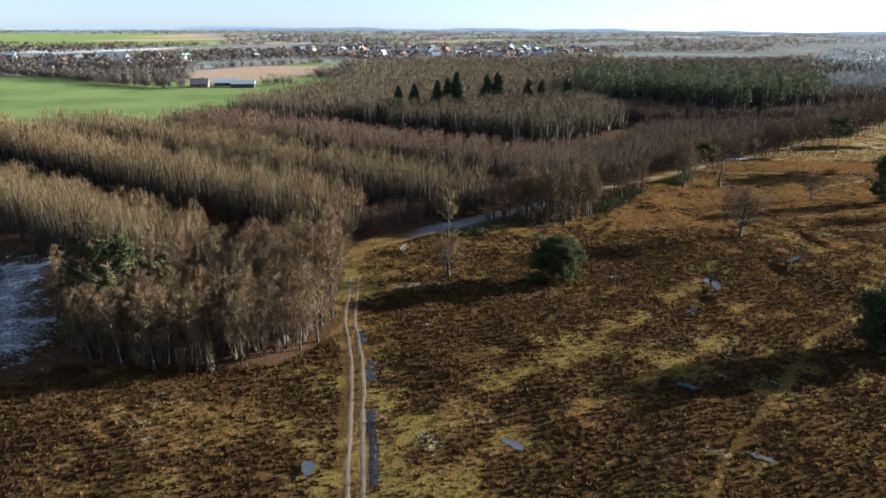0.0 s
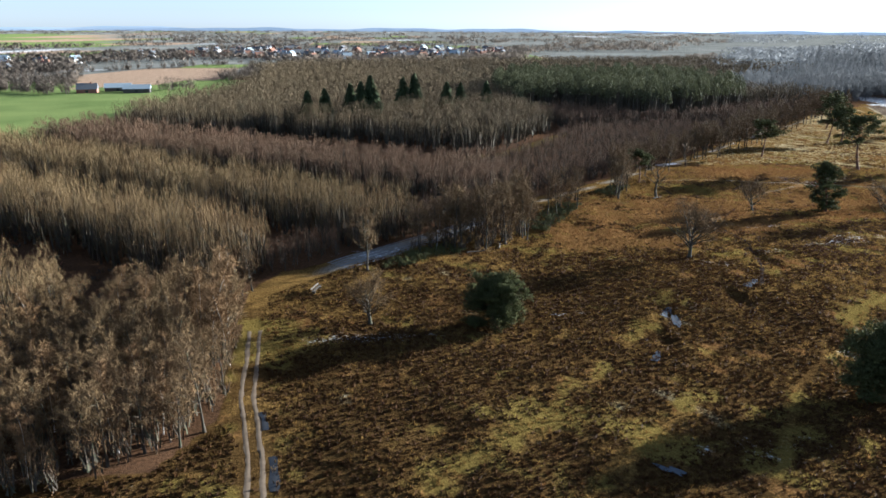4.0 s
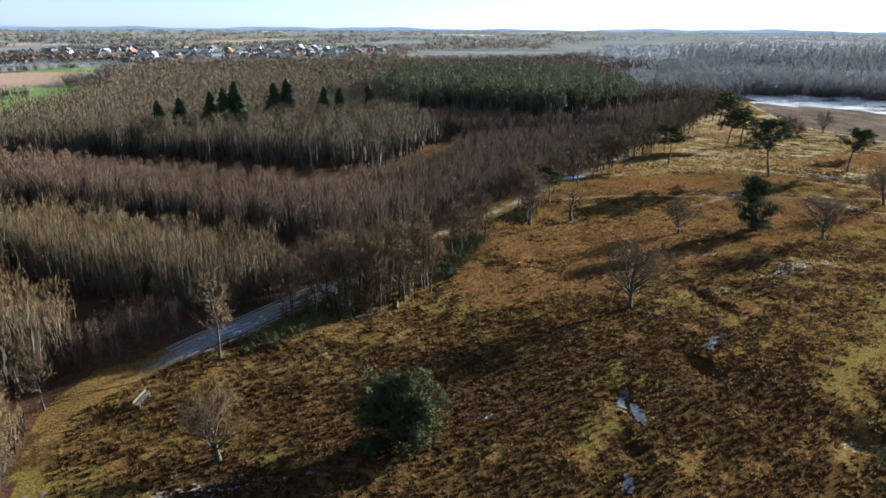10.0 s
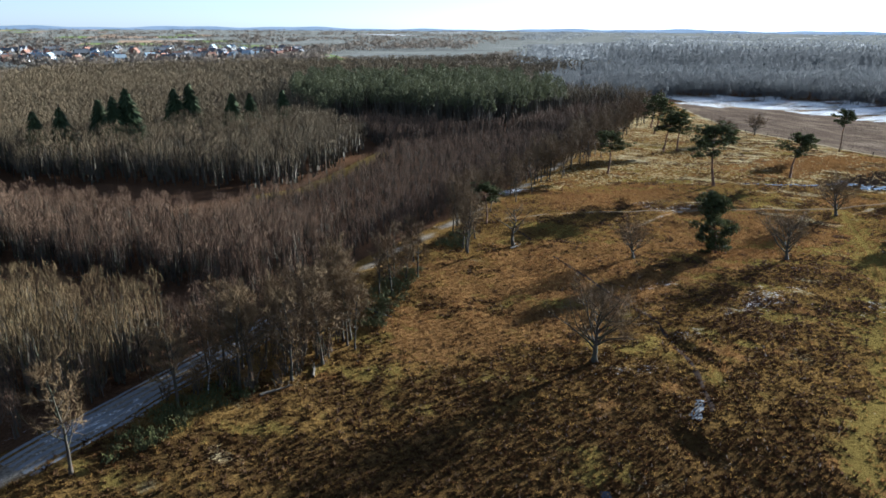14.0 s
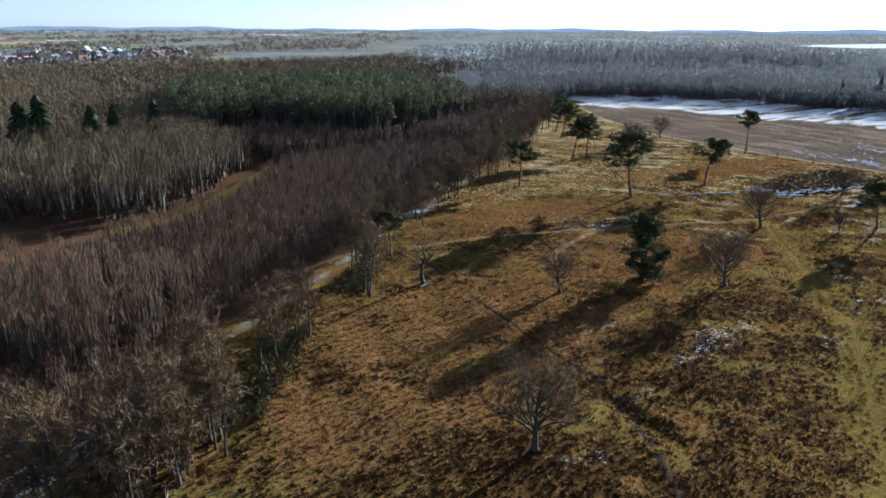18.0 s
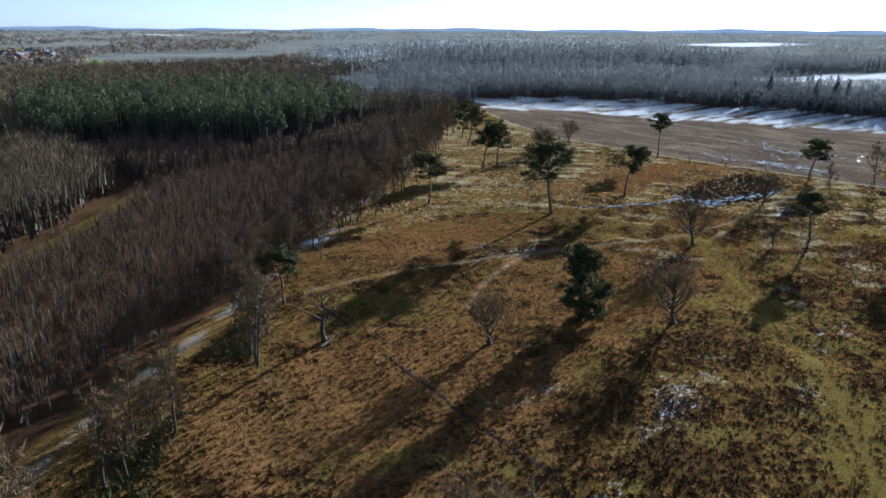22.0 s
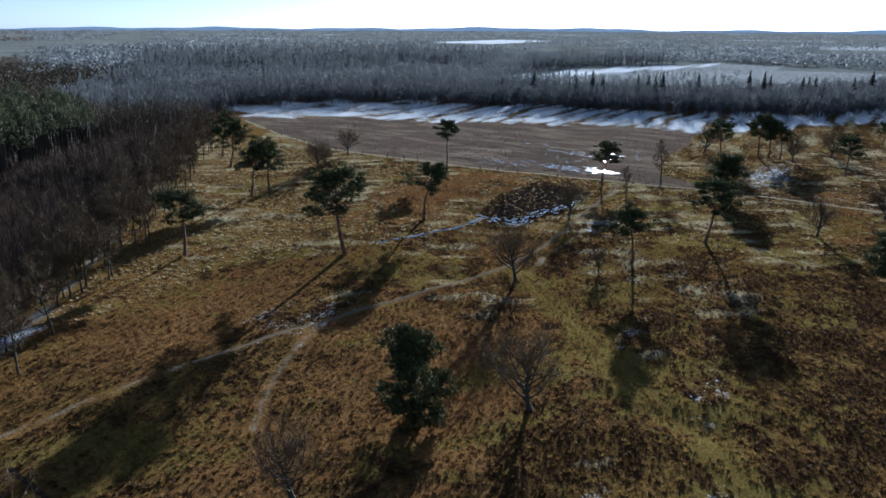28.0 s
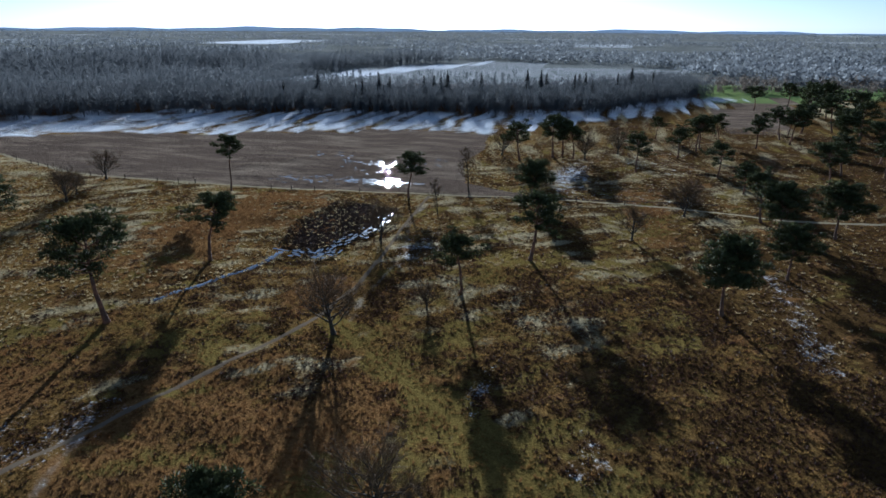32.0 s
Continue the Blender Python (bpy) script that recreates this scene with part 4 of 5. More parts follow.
def bare_tree_meshes(name, h, spread, stem, clear, n1, n2, n3, seed, bark_mat, twig_mat, upright=0.35, fork=1.0, twig=0.03, bend=0.07, sway=0.06):
    """Trunk with main limbs, and a crown of branches and twigs, for a leafless tree."""
    r = np.random.default_rng(seed)
    trunk, crown = Soup(), Soup()
    axis = path_points((0, 0, -0.2), (r.normal(0, sway), r.normal(0, sway), 1), h * 0.9 * fork, 9, bend, 0.05, r)
    k = np.linspace(0, 1, len(axis))
    trunk.tube(axis, stem * (1.0 - 0.86 * k) + stem * 0.5 * np.exp(-k * 22), 8)
    for i in range(n1):
        f = clear + (0.97 - clear) * (i + r.random()) / n1
        q = f * (len(axis) - 1)
        j = min(int(q), len(axis) - 2)
        p0 = axis[j] + (axis[j + 1] - axis[j]) * (q - j)
        a = i * 2.4 + r.normal(0, 0.4)
        rise = upright + 0.35 * f
        d = np.array([math.cos(a), math.sin(a), rise])
        g = (f - clear) / (1 - clear)
        length = spread * (1.15 - 0.62 * g) * r.uniform(0.75, 1.15)
        limb = path_points(p0, d / np.linalg.norm(d), length, 6, 0.16, 0.07, r)
        rad = stem * (0.40 - 0.24 * g)
        (crown if bark_mat == M_BIRCH else trunk).tube(limb, np.linspace(rad, 0.015, 7), 5)
        for b in range(n2):
            w = 0.22 + 0.78 * (b + r.random()) / n2
            q2 = w * 6
            j2 = min(int(q2), 5)
            p1 = limb[j2] + (limb[j2 + 1] - limb[j2]) * (q2 - j2)
            d2 = (limb[j2 + 1] - limb[j2])
            d2 = d2 / np.linalg.norm(d2) + r.normal(0, 0.62, 3) + np.array([0, 0, 0.15])
            l2 = length * 0.42 * (1.25 - 0.6 * w) * r.uniform(0.7, 1.2)
            br = path_points(p1, d2 / np.linalg.norm(d2), l2, 3, 0.2, 0.06, r)
            crown.tube(br, np.linspace(0.034, 0.012, 4), 3)
            m = n3
            q3 = r.uniform(0.1, 1, m) * 3
            j3 = np.minimum(q3.astype(int), 2)
            root = br[j3] + (br[j3 + 1] - br[j3]) * (q3 - j3)[:, None]
            d3 = (br[-1] - br[0]) / l2 + r.normal(0, 0.75, (m, 3)) + np.array([0, 0, 0.18])
            d3 /= np.linalg.norm(d3, axis=1)[:, None]
            crown.blades(root, root + d3 * (r.uniform(0.5, 1.25, m) * min(1.0, 0.1 * h))[:, None], twig, r, root - np.array([0, 0, h * 0.5]))
    return trunk.mesh("trunk", bark_mat, True), crown.mesh("crown", twig_mat)


def pine_meshes(h, spread, stem, base, pads, seed, bend=0.10, flat=0.5, per=95, needle=0.34, pad=0.21):
    """A Scots pine: bare leaning stem, crooked boughs, needle pads."""
    r = np.random.default_rng(seed)
    trunk, crown = Soup(), Soup()
    axis = path_points((0, 0, -0.2), (r.normal(0, bend), r.normal(0, bend), 1), h * 0.94, 9, bend, 0.08, r)
    k = np.linspace(0, 1, len(axis))
    trunk.tube(axis, stem * (1.0 - 0.75 * k) + stem * 0.4 * np.exp(-k * 22), 8)
    for i in range(pads):
        f = base + (1 - base) * ((i + r.random()) / pads)
        q = f * (len(axis) - 1)
        j = min(int(q), len(axis) - 2)
        p0 = axis[j] + (axis[j + 1] - axis[j]) * (q - j)
        a = i * 2.4 + r.normal(0, 0.5)
        g = (f - base) / (1 - base)
        reach = spread * math.sqrt(max(0.08, 1 - (1.0 * g) ** 3)) * r.uniform(0.45, 1.15) * (0.75 + 0.25 * min(1, g * 4))
        bough = path_points(p0, (math.cos(a), math.sin(a), 0.15 + 0.3 * g), reach, 4, 0.2, 0.05, r)
        trunk.tube(bough, np.linspace(stem * 0.26, 0.025, 5), 4)
        for c, size in ((bough[-1], 0.9), (bough[3], 1.0), (bough[2], 0.8), (bough[-1] + r.normal(0, 0.16, 3) * spread * (1, 1, 0.4), 0.75), (bough[3] + r.normal(0, 0.2, 3) * spread * (1, 1, 0.3), 0.75)):
            m = int(per * size * 0.75)
            e = r.normal(size=(m, 3))
            e /= np.linalg.norm(e, axis=1)[:, None]
            rad = spread * pad * size * r.uniform(0.75, 1.2)
            root = c + e * np.array([rad, rad, rad * flat]) * (r.random(m) ** 0.4)[:, None]
            d = e + np.array([0, 0, 0.5]) + r.normal(0, 0.5, (m, 3))
            d /= np.linalg.norm(d, axis=1)[:, None]
            crown.blades(root, root + d * needle * r.uniform(0.7, 1.4, m)[:, None], needle * 0.4, r, e + np.array([0, 0, 0.35]))
    return trunk.mesh("trunk", M_PINEBARK, True), crown.mesh("crown", M_NEEDLE)


def fir_meshes(h, rad, seed, tiers=26, per=34, mat=None, taper=0.8):
    """A dark spire-shaped conifer."""
    r = np.random.default_rng(seed)
    trunk, crown = Soup(), Soup()
    trunk.tube([(0, 0, -0.2), (0, 0, h * 0.5), (0, 0, h)], [0.02 * h, 0.013 * h, 0.02], 6)
    for i in range(tiers):
        f = 0.08 + 0.92 * i / tiers
        m = int(per * (1.2 - f))
        a = r.uniform(0, 6.28, m)
        out = rad * (1 - f) ** taper * r.uniform(0.5, 1.15, m) + 0.15
        z = f * h + r.uniform(-0.3, 0.3, m)
        root = np.column_stack([np.cos(a) * out * 0.15, np.sin(a) * out * 0.15, z + 0.15 * out])
        tip = np.column_stack([np.cos(a) * out, np.sin(a) * out, z - 0.22 * out])
        crown.blades(root, tip, 0.75, r, np.column_stack([np.cos(a), np.sin(a), np.full(m, 0.4)]))
    return trunk.mesh("trunk", M_PINEBARK), crown.mesh("crown", mat or M_FIR)


def tree(name, meshes, x, y, label, group="", turn=0.0, scale=1.0, category="tree", squash=1.0):
    """A tree as one thing: its trunk, and the crown as a part."""
    ob = new(name, None)
    ob.matrix_basis = Matrix.LocRotScale((x, y, on_ground(x, y)), Euler((0, 0, turn)), (scale, scale, scale * squash))
    for nm, me in zip(("trunk", "crown"), meshes):
        o = new(nm, me)
        o.parent = ob
    tagged(ob, label, category, group)
    return ob


BIG_OAKS = [bare_tree_meshes("oak", 10.0, 6.0, 0.32, 0.20, 26, 11, 18, s, M_BARK, M_TWIG_OAK, 0.62, fork=0.70, twig=0.022) for s in (1, 2, 3)]
OAKS = [bare_tree_meshes("oak", 12.0, 3.6, 0.17, 0.24, 15, 7, 13, s, M_BARK, M_TWIG_OAK, 0.6, twig=0.06) for s in (4, 5, 6, 7)]
BIRCHES = [bare_tree_meshes("birch", 13.0, 2.3, 0.095, 0.16, 18, 6, 14, s, M_BIRCH, M_TWIG_BIRCH, 1.0, twig=0.055) for s in (8, 9, 10, 11)]
PINES = [pine_meshes(14.0, 6.0, 0.37, b, 28, s, bend=q, flat=0.42, per=120, needle=0.40, pad=0.165) for s, b, q in ((21, 0.52, 0.06), (22, 0.56, 0.08), (23, 0.55, 0.14), (24, 0.60, 0.10), (25, 0.58, 0.07))]
TALL = [pine_meshes(14.0, 3.9, 0.22, 0.72, 16, 26, bend=0.05, flat=0.3, needle=0.42)]
BROAD = [pine_meshes(11.0, 5.4, 0.27, 0.42, 34, 28, bend=0.12, flat=0.36, per=135, needle=0.40, pad=0.20), pine_meshes(9.0, 4.8, 0.26, 0.45, 34, 29, bend=0.05, flat=0.55, per=140, needle=0.38, pad=0.24)]
BUSHY = [pine_meshes(7.0, 4.5, 0.24, 0.10, 64, 31, 0.05, 0.66, 230, 0.26, 0.22), pine_meshes(11.0, 3.5, 0.22, 0.04, 56, 32, 0.05, 0.8, 120, 0.32, 0.18)]
FIRS = [fir_meshes(18.5, 6.4, s, 30, 100, taper=0.62) for s in (41, 42)]
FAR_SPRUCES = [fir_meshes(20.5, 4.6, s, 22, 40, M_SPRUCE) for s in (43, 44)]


def plant_single():
    r = random.Random(3)
    lone = "leafless lone oak with a wide fine-twigged crown"
    for x, y, h, k in ((58.9, 131.9, 11.3, 0), (89.8, 164.7, 8.0, 1), (114.4, 152.9, 10.0, 2), (151.0, 172.5, 10.8, 1), (1.2, 109.8, 8.2, 0), (228.7, 120.9, 9.2, 1), (207.3, 132.3, 8.0, 0), (203.1, 262.0, 9.5, 2), (228.1, 271.0, 9.0, 0), (211, 266, 6.0, 1), (293.0, 173.0, 9.0, 2), (162.2, 162.2, 4.5, 0), (194.8, 180.8, 8.4, 2), (279, 94, 6.4, 1), (305.4, 136.3, 9.0, 0), (293.0, 146.3, 9.0, 0), (81.5, 213.1, 8.8, 1), (84.0, 210.4, 8.6, 2), (113.6, 236.1, 8.4, 0)):
        tree("oak_tree", BIG_OAKS[k], x, y, lone + " on the heath", "lone oaks on the heath", r.uniform(0, 6.3), h / 10.0)
    tree("oak_tree", OAKS[0], 1.2, 131.0, "tall slim leafless oak beside the sandy path", "", 1.0, 1.0)
    for x, y, h in ((238.2, 172.2, 11.5), (216.2, 174.6, 8.0)):
        tree("oak_tree", OAKS[1], x, y, "thin leafless tree beside the marsh path", "thin trees by the marsh", r.uniform(0, 6.3), h / 12.0)
    dead = bare_tree_meshes("dead", 10.0, 4.2, 0.34, 0.32, 9, 5, 5, 51, M_BARK, M_TWIG_OAK, 0.6, bend=0.26, sway=0.3)
    tree("dead_tree", dead, 72.9, 179.0, "crooked half-dead pale tree at the wood's edge", "", 0.5, 1.0)
    for x, y, h, k in ((145.3, 204.2, 15.7, 0), (174.0, 205.8, 12.5, 3), (175.0, 253.0, 13.0, 1), (170.5, 254.5, 12.5, 2), (130.2, 229.4, 11.6, 4), (169.3, 158.7, 10.2, 2), (188.3, 150.2, 12.6, 0), (229.0, 185.3, 11.0, 4), (286.9, 166.3, 12.0, 1), (295.9, 156.7, 13.5, 0), (298, 154, 12.0, 2), (294.5, 150.0, 10.5, 3), (344.5, 122.8, 8.0, 4), (274.2, 130.9, 11.0, 1), (303.2, 117.7, 10.0, 2), (317.0, 110.7, 12.0, 3), (324, 109, 11.0, 0), (341, 101, 10.3, 4), (272.8, 108.9, 10.0, 0), (254.6, 104.8, 8.0, 1), (259.2, 103.7, 7.0, 2), (381, 80, 7.0, 3), (368, 72, 9.8, 1), (227.4, 105.1, 11.0, 2), (201.7, 300, 13, 2), (190.3, 284, 13, 1), (74.5, 194.0, 9.0, 3), (352, 78, 12.0, 1), (330, 90, 11.0, 2)):
        tree("pine_tree", PINES[k], x, y, "tall Scots pine with a bare stem and dark green crown", "pines on the heath", r.uniform(0, 6.3), h / 14.0)
    tree("pine_tree", TALL[0], 224.5, 231.0, "thin-stemmed pine with a flat umbrella crown", "pines on the heath", 2.0, 1.0)
    tree("pine_tree", BUSHY[0], 18.3, 107.6, "round bushy green pine, branched to the ground", "", 0.3, 1.04, squash=0.95)
    tree("pine_tree", BUSHY[1], 106.0, 161.6, "dense dark pine branched down to the heath", "", 0.3, 1.05)
    tree("pine_tree", BROAD[1], 234.8, 155.8, "pine with a dense rounded crown beside the path", "pines on the heath", 1.0, 1.0)
    for x, y, s in ((171.5, 119.6, 1.06), (189.3, 107.3, 0.84), (217.5, 93, 1.0), (214.4, 104.3, 0.98)):
        tree("pine_tree", BROAD[0], x, y, "broad dark pine with a wide spreading crown", "broad pines", r.uniform(0, 6.3), s)
    tree("pine_tree", BUSHY[0], 58.6, 82.0, "broad low dark pine, branched to the heath", "broad pines", 2.2, 1.18)
    tree("pine_tree", PINES[0], -42.5, 85.0, "green pine among leafless birches", "", 1.0, 0.95)
    # small wood of pines on the far right of the heath
    for _ in range(70):
        x, y = r.uniform(265, 470), r.uniform(-40, 90)
        if y < 95 - (x - 255) * 0.12:
            tree("pine_tree", PINES[r.randrange(5)], x, y, "dark pine at the edge of a pine stand", "pine stand", r.uniform(0, 6.3), r.uniform(0.75, 1.05))
    for x, y, s in ((2, 296, 1.05), (6, 298, 1.18), (-18, 290, 0.88), (-11.5, 292, 0.92), (20, 320, 1.05), (25, 322, 1.12), (38, 315, 0.95), (45, 322, 0.9), (58, 332, 0.92), (-2, 300, 0.98)):
        tree("fir_tree", FIRS[r.randrange(2)], x, y, "dark spire-shaped conifer standing above the wood", "dark conifers", r.uniform(0, 6.3), s)
    for i in range(26):
        k = i / 25
        x, y = 405 + 95 * k + r.uniform(-14, 14), 300 - 170 * k + r.uniform(-14, 14)
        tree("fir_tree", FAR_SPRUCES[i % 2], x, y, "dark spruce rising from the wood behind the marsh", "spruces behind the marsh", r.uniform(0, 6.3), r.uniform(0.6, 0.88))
    # grove beside the track
    for x, y in scatter(GROVE, 2.9, np.random.default_rng(77), 0.4):
        edge = line_dist(GROVE + GROVE[:1], np.array([(x, y)]))[0]
        if r.random() < (0.32 if edge < 4 else 0.2):
            tree("birch_tree", BIRCHES[r.randrange(4)], x, y, "slender white-stemmed leafless birch in a grove", "grove by the track", r.uniform(0, 6.3), r.uniform(0.9, 1.2) if x > -19 else r.uniform(0.62, 0.88))
        else:
            tree("oak_tree", OAKS[r.randrange(4)], x, y, "grey leafless oak in a dense grove", "grove by the track", r.uniform(0, 6.3), r.uniform(0.62, 0.85))
    # wood edge along the sandy path
    belt = [(8, 139), (22, 139.5), (30, 145), (35, 152), (34, 160), (28, 158), (16, 147)]
    for x, y in scatter(belt, 2.9, np.random.default_rng(78), 0.4):
        birch = r.random() < 0.15
        tree("birch_tree" if birch else "oak_tree", (BIRCHES if birch else OAKS)[r.randrange(4)], x, y, "white-stemmed leafless birch at the wood's edge" if birch else "grey leafless oak at the wood's edge", "belt along the path", r.uniform(0, 6.3), r.uniform(0.8, 1.05))
    for x, y in scatter([(58, 180), (66, 179), (76, 194), (104, 220), (135, 243), (170, 276), (215, 318), (250, 352), (235, 350), (200, 322), (160, 285), (120, 250), (100, 229), (74, 205), (64, 190)], 4.6, np.random.default_rng(79), 0.45):
        if r.random() < 0.68:
            tree("oak_tree", OAKS[r.randrange(4)], x, y, "grey leafless oak beside the sandy path", "belt along the path", r.uniform(0, 6.3), r.uniform(0.65, 0.95))
    for x, y, h in ((32.8, 147.5, 9), (32.2, 149.0, 10), (33.2, 151, 9), (41.4, 164, 10), (43.5, 164, 9), (45.5, 169, 10), (49.4, 168.6, 10), (47.1, 167.7, 8), (51.7, 176.5, 9), (63, 179, 12), (63.2, 181, 11), (67.8, 187.9, 11), (68.2, 195, 11), (62.8, 177.9, 11), (69.1, 196.6, 10), (107, 227, 12), (109, 227.2, 11), (111, 229.4, 12), (126, 241.8, 11), (130.3, 240.4, 10), (129.1, 251, 11), (150.7, 268.3, 12), (161, 273.6, 12), (140, 262, 11), (171, 292, 12), (178, 299, 12), (190, 310, 12), (205, 322, 13), (120, 244, 10), (155, 281, 11), (-17.0, 124.5, 8)):
        tree("oak_tree", OAKS[r.randrange(4)], x, y, "leafless tree standing in the row along the sandy path", "row along the path", r.uniform(0, 6.3), h / 12.0)


plant_single()


def broom_patch(points, label, seed):
    r = np.random.default_rng(seed)
    s = Soup()
    for x, y in points:
        m = 60
        e = r.normal(size=(m, 3)) * np.array([0.5, 0.5, 0.25])
        root = np.array([x, y, on_ground(x, y) + 0.35]) + e * 0.8
        root[:, 2] = np.maximum(root[:, 2], on_ground(x, y) + 0.02)
        tip = root + r.normal(0, 0.15, (m, 3)) + np.array([0, 0, 0.4])
        s.blades(root, tip, 0.14, r)
    tagged(new("broom_shrubs", s.mesh("broom_shrubs", M_BROOM)), label, "shrubs", kind="stuff")


BROOM_AREAS = ([(2, 131), (5, 130.5), (20, 140.5), (18, 145), (8, 138.5)], [(34, 152), (38, 152), (52, 172), (48, 174), (40, 165)], [(58, 184), (64, 180), (70, 190), (66, 192)])
for i, area in enumerate(BROOM_AREAS):
    broom_patch(scatter(area, 1.5, np.random.default_rng(90 + i)), "low dark evergreen broom shrubs along the path", 60 + i)


# ---------------------------------------------------------------- small things on the heath
M_OLDWOOD = plain("weathered_grey_wood", (0.045, 0.038, 0.030), (0.10, 0.086, 0.066), 3.0, 0.8, 0.1)
M_POST = plain("dark_fence_wood", (0.035, 0.028, 0.022), (0.08, 0.065, 0.05), 3.0, 0.85, 0.2)


def box(bm, centre, size, turn=(0, 0, 0), bevel=0.02):
    made = bmesh.ops.create_cube(bm, size=1.0, matrix=Matrix.LocRotScale(centre, Euler(turn), size))
    edges = list({e for v in made["verts"] for e in v.link_edges})
    bmesh.ops.bevel(bm, geom=edges, offset=bevel, segments=1, affect="EDGES")


def build_bench():
    ob = new("bench", None)
    ob.matrix_basis = pose(-6.9, 123.0, on_ground(-6.9, 123.0), 0, 0, 70)
    for k in range(3):
        bm = bmesh.new()
        box(bm, (0, -0.17 + 0.17 * k, 0.47), (3.0, 0.15, 0.06))
        part("plank", bm, M_OLDWOOD, ob)
    for k in (-1.1, 1.1):
        bm = bmesh.new()
        box(bm, (k, 0, 0.2), (0.16, 0.5, 0.5))
        part("leg", bm, M_OLDWOOD, ob)
    bm = bmesh.new()
    box(bm, (0, 0.32, 0.75), (3.0, 0.06, 0.3), (-0.2, 0, 0))
    part("backrest", bm, M_OLDWOOD, ob)
    tagged(ob, "weathered grey wooden bench in the rough grass", "bench")


def build_posts():
    line = np.asarray(BOUND, float)[1:10]
    made = None
    k = 0
    for a, b in zip(line[:-1], line[1:]):
        m = max(1, int(np.hypot(*(b - a)) / 7.5))
        for i in range(m):
            x, y = a + (b - a) * (i + 0.3 * math.sin(k * 1.7)) / m + np.array([-1.1, 0])
            k += 1
            m4 = pose(x, y, on_ground(x, y), 3 * math.sin(k), 3 * math.cos(k * 2), 20 * k)
            if made is None:
                made = new("fence_post", None)
                bm = bmesh.new()
                bmesh.ops.create_cone(bm, cap_ends=True, segments=8, radius1=0.11, radius2=0.09, depth=1.3, matrix=Matrix.Translation((0, 0, 0.5)))
                part("post", bm, M_POST, made)
                bm = bmesh.new()
                bmesh.ops.create_cone(bm, cap_ends=True, segments=8, radius1=0.12, radius2=0.03, depth=0.1, matrix=Matrix.Translation((0, 0, 1.2)))
                part("cap", bm, M_POST, made)
                tagged(made, "short dark wooden fence post beside the marsh path", "post", "posts along the marsh path")
                made.matrix_basis = m4
            else:
                copy_thing(made, m4)


def build_logs():
    for x, y, length, turn, seed in ((37.0, 160.2, 6.5, -50, 3), (19.5, 139.3, 4.0, 20, 4), (26.0, 141.8, 3.5, 75, 5), (71.5, 177.6, 3.6, 15, 6)):
        r = np.random.default_rng(seed)
        s = Soup()
        axis = path_points((0, 0, 0.16), (1, 0, 0.0), length, 7, 0.06, 0.0, r)
        axis[:, 2] = 0.16 + 0.04 * np.sin(np.arange(8))
        s.tube(axis, np.linspace(0.2, 0.06, 8), 8)
        boughs = []
        for k in range(4):
            q = axis[3 + k]
            t = Soup()
            boughs.append(t)
            t.tube(path_points(q, (0.6, r.normal(0, 0.8), 0.5), 1.2, 4, 0.2, 0.0, r), np.linspace(0.05, 0.01, 5), 4)
        ob = new("fallen_tree", None)
        ob.matrix_basis = pose(x, y, on_ground(x, y), 0, 0, turn)
        new("trunk", s.mesh("trunk", M_OLDWOOD, True)).parent = ob
        for t in boughs:
            new("branch", t.mesh("branch", M_OLDWOOD)).parent = ob
        tagged(ob, "bleached fallen tree trunk lying at the wood's edge", "log", "fallen trunks")


build_bench()
build_posts()
build_logs()


# ---------------------------------------------------------------- farm and village
def house_mesh_parts(w, d, h, roof):
    wall, top = bmesh.new(), bmesh.new()
    bmesh.ops.create_cube(wall, size=1.0, matrix=Matrix.LocRotScale((0, 0, h / 2), None, (w, d, h)))
    e = 0.35
    pts = [(-w / 2 - e, -d / 2 - e, h), (w / 2 + e, -d / 2 - e, h), (w / 2 + e, d / 2 + e, h), (-w / 2 - e, d / 2 + e, h), (-w / 2 - e, 0, h + roof), (w / 2 + e, 0, h + roof)]
    v = [top.verts.new(q) for q in pts]
    for f in ((0, 1, 5, 4), (2, 3, 4, 5), (0, 4, 3), (1, 2, 5), (3, 2, 1, 0)):
        top.faces.new([v[i] for i in f])
    return wall, top


M_WALLS = [plain("white_render", (0.70, 0.69, 0.66), (0.78, 0.77, 0.74)), plain("red_brick_wall", (0.20, 0.09, 0.06), (0.28, 0.13, 0.09)), plain("dark_boarding", (0.05, 0.045, 0.04), (0.09, 0.08, 0.07))]
M_ROOFS = [plain("orange_tile_roof", (0.16, 0.08, 0.05), (0.22, 0.11, 0.07)), plain("slate_roof", (0.07, 0.075, 0.085), (0.12, 0.125, 0.135)), plain("blue_grey_sheet_roof", (0.22, 0.27, 0.30), (0.30, 0.34, 0.37), rough=0.5)]
M_PANE = plain("dark_window_glass", (0.02, 0.025, 0.03), (0.04, 0.045, 0.05), rough=0.15, spec=0.5)


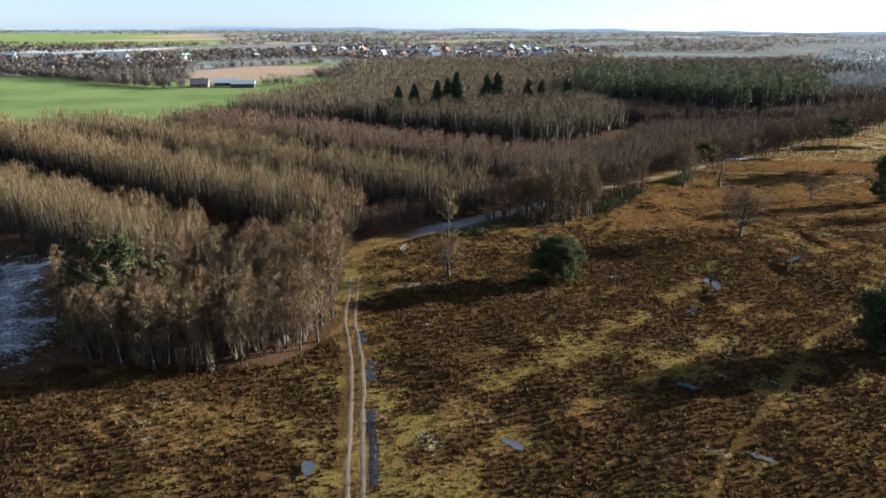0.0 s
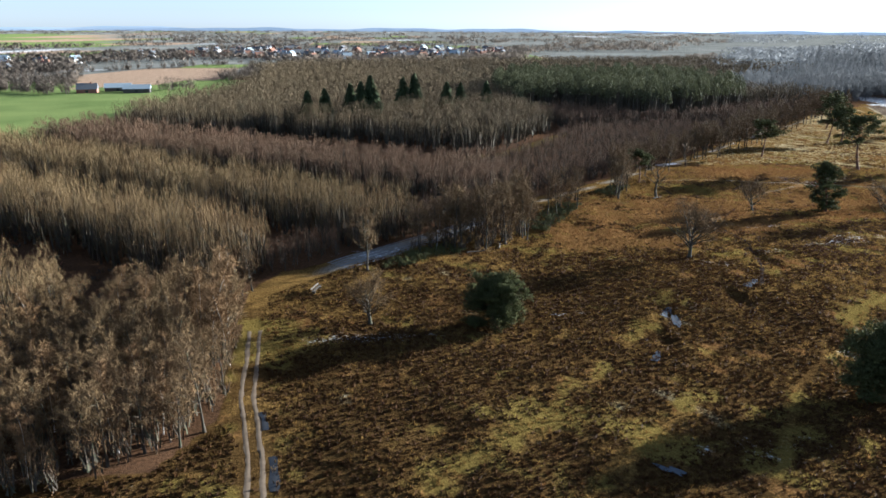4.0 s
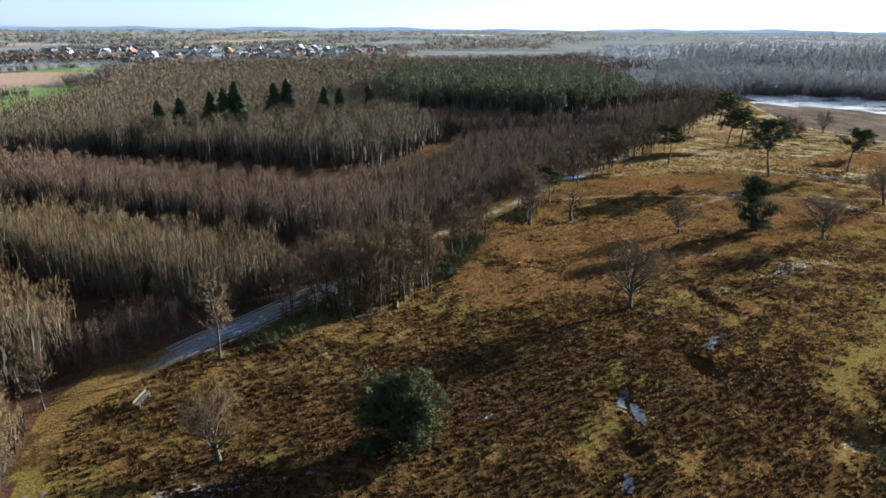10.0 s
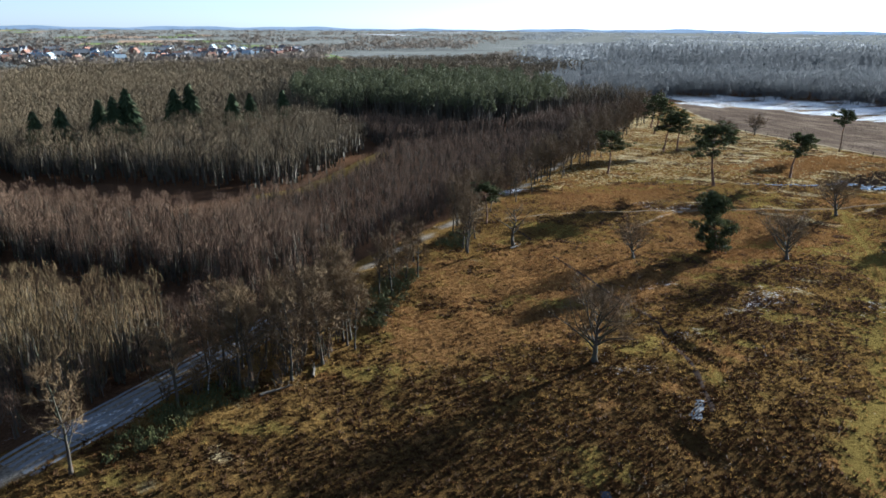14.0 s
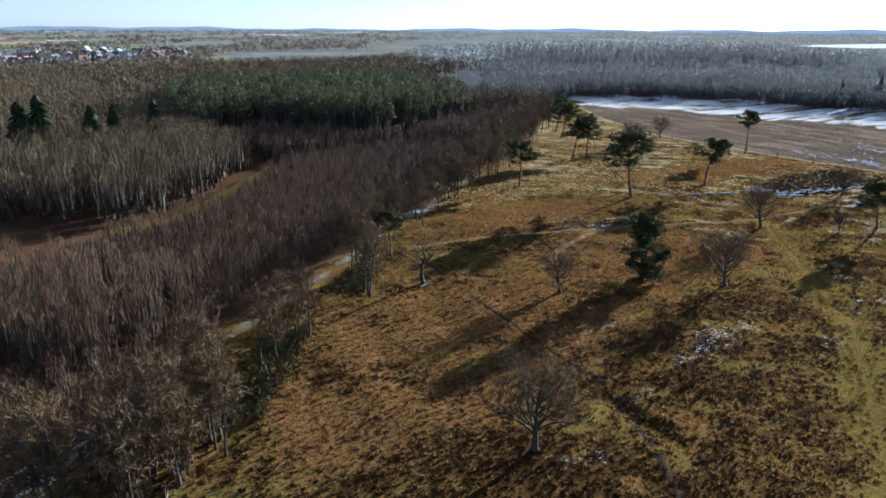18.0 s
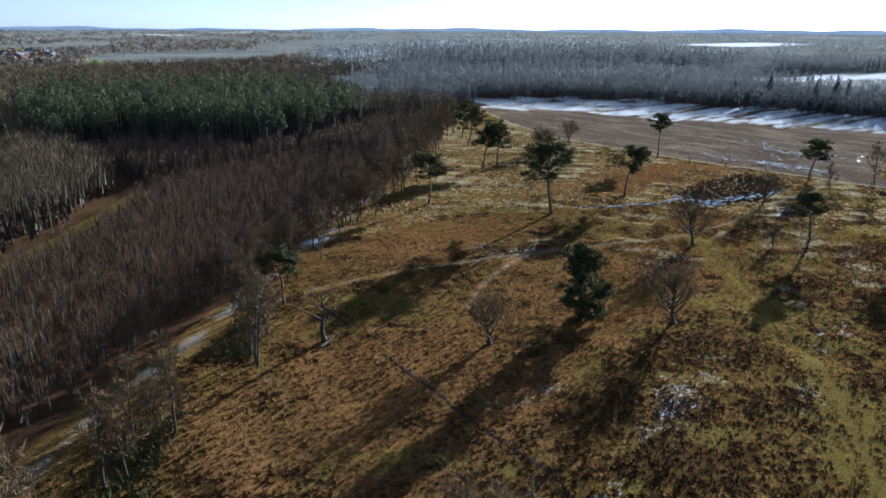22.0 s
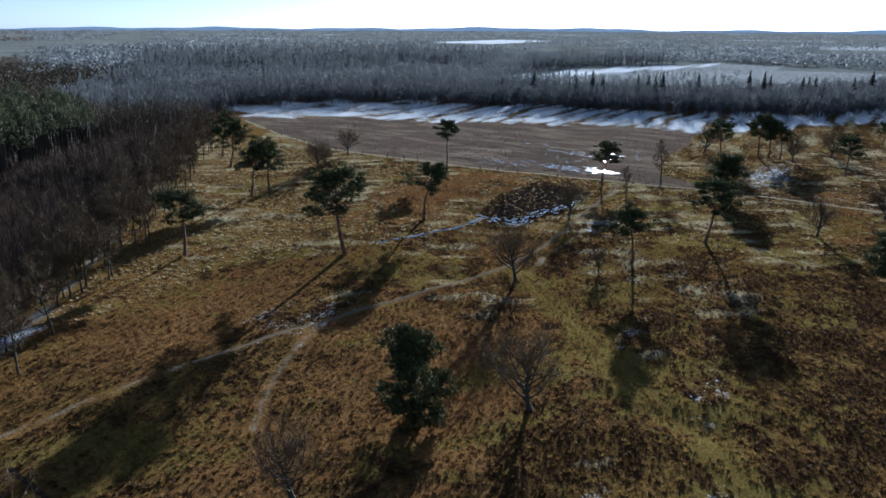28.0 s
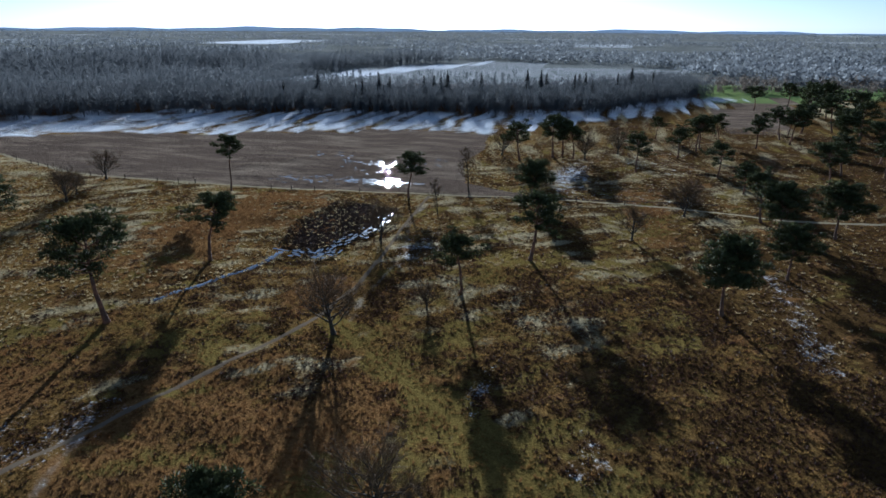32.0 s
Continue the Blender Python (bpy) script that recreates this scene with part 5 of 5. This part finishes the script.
def make_house(w, d, h, roof, wall_mat, roof_mat, label, group, category="house"):
    ob = new("house" if category == "house" else "barn", None)
    wall, top = house_mesh_parts(w, d, h, roof)
    wall_ob = part("wall", wall, wall_mat, ob)
    roof_ob = part("roof", top, roof_mat, ob)
    if category == "house":
        bm = bmesh.new()
        bmesh.ops.create_cube(bm, size=1.0, matrix=Matrix.LocRotScale((w * 0.2, 0, h + roof * 0.9), None, (0.7, 0.7, roof * 0.7)))
        part("chimney", bm, M_WALLS[1], roof_ob)
    bm = bmesh.new()
    bmesh.ops.create_cube(bm, size=1.0, matrix=Matrix.LocRotScale((0, -d / 2 - 0.02, h * 0.52), None, (1.6, 0.1, 1.3)))
    part("window", bm, M_PANE, wall_ob)
    return tagged(ob, label, category, group)


def build_village():
    r = random.Random(9)
    kinds = [make_house(9, 8, 3.4, 4.2, M_WALLS[0], M_ROOFS[1], "white house with a dark slate roof", "village houses"),
             make_house(10, 8, 3.2, 4.0, M_WALLS[1], M_ROOFS[0], "red brick house with a tiled roof", "village houses"),
             make_house(11, 8, 4.6, 3.8, M_WALLS[0], M_ROOFS[2], "tall pale house with a blue-grey roof", "village houses"),
             make_house(14, 9, 3.0, 4.5, M_WALLS[2], M_ROOFS[1], "dark boarded house with a slate roof", "village houses")]
    spots = [tuple(p) for p in scatter(VILLAGE, 42, np.random.default_rng(4), 0.4)] + [tuple(p) for p in scatter([(-430, 620), (-250, 660), (-250, 820), (-520, 860)], 48, np.random.default_rng(6), 0.4)] + [tuple(p) for p in scatter([(0, 930), (130, 925), (235, 1045), (90, 1075)], 27, np.random.default_rng(8), 0.35)] + [(-300 + 22 * k, 1000 - 3 * k + 14 * math.sin(k * 2.3)) for k in range(13)]
    for i, (x, y) in enumerate(spots):
        m = pose(x, y, 0, 0, 0, r.choice([20, 110, 65, 155]) + r.uniform(-8, 8))
        if i < 4:
            kinds[i].matrix_basis = m
        else:
            copy_thing(kinds[r.choice([0, 1, 1, 2, 3, 3, 3])], m)
    farm = make_house(15, 8, 2.4, 2.4, M_WALLS[2], M_ROOFS[2], "low farm shed with a blue-grey sheet roof", "farm buildings", "barn")
    farm.matrix_basis = pose(-132, 472, 0, 0, 0, 8)
    copy_thing(farm, pose(-146, 482, 0, 0, 0, 12))
    home = make_house(11, 8, 2.4, 3.4, M_WALLS[1], M_ROOFS[1], "brick farmhouse with a dark slate roof", "farm buildings")
    home.matrix_basis = pose(-160, 470, 0, 0, 0, 10)
    far = make_house(34, 14, 4.0, 4.0, M_WALLS[0], M_ROOFS[2], "long pale barn far across the fields", "farm buildings", "barn")
    far.matrix_basis = pose(-380, 830, 0, 0, 0, 5)


build_village()


# ---------------------------------------------------------------- far distance
def horizon_hills():
    """A low backdrop of far hills, nearly five kilometres away."""
    n = Nodes("hazy_far_hills")
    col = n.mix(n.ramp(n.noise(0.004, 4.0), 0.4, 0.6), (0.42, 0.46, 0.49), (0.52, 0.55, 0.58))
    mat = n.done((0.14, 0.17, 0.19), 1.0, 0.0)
    # a faint glow is added to the hills in place of bright haze
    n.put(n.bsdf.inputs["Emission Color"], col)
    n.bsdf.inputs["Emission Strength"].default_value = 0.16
    a = np.linspace(-1.2, 2.6, 500)
    rad = 4550
    top = 17 + 7 * np.sin(a * 9 + 1) * np.sin(a * 4.1) + 4 * np.sin(a * 37) + 2 * np.sin(a * 90)
    ring = np.column_stack([40 + rad * np.sin(a), 120 + rad * np.cos(a), np.full(500, -1.0)])
    up = ring.copy()
    up[:, 2] = top
    back = ring * np.array([1.01, 1.01, 1])
    v = np.vstack([ring, up, back])
    i = np.arange(499)
    t = np.concatenate([np.stack([i, i + 501, i + 1], 1), np.stack([i, i + 500, i + 501], 1), np.stack([i + 500, i + 1001, i + 501], 1), np.stack([i + 500, i + 1000, i + 1001], 1)])
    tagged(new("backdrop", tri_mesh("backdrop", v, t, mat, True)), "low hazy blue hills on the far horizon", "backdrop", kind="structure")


horizon_hills()
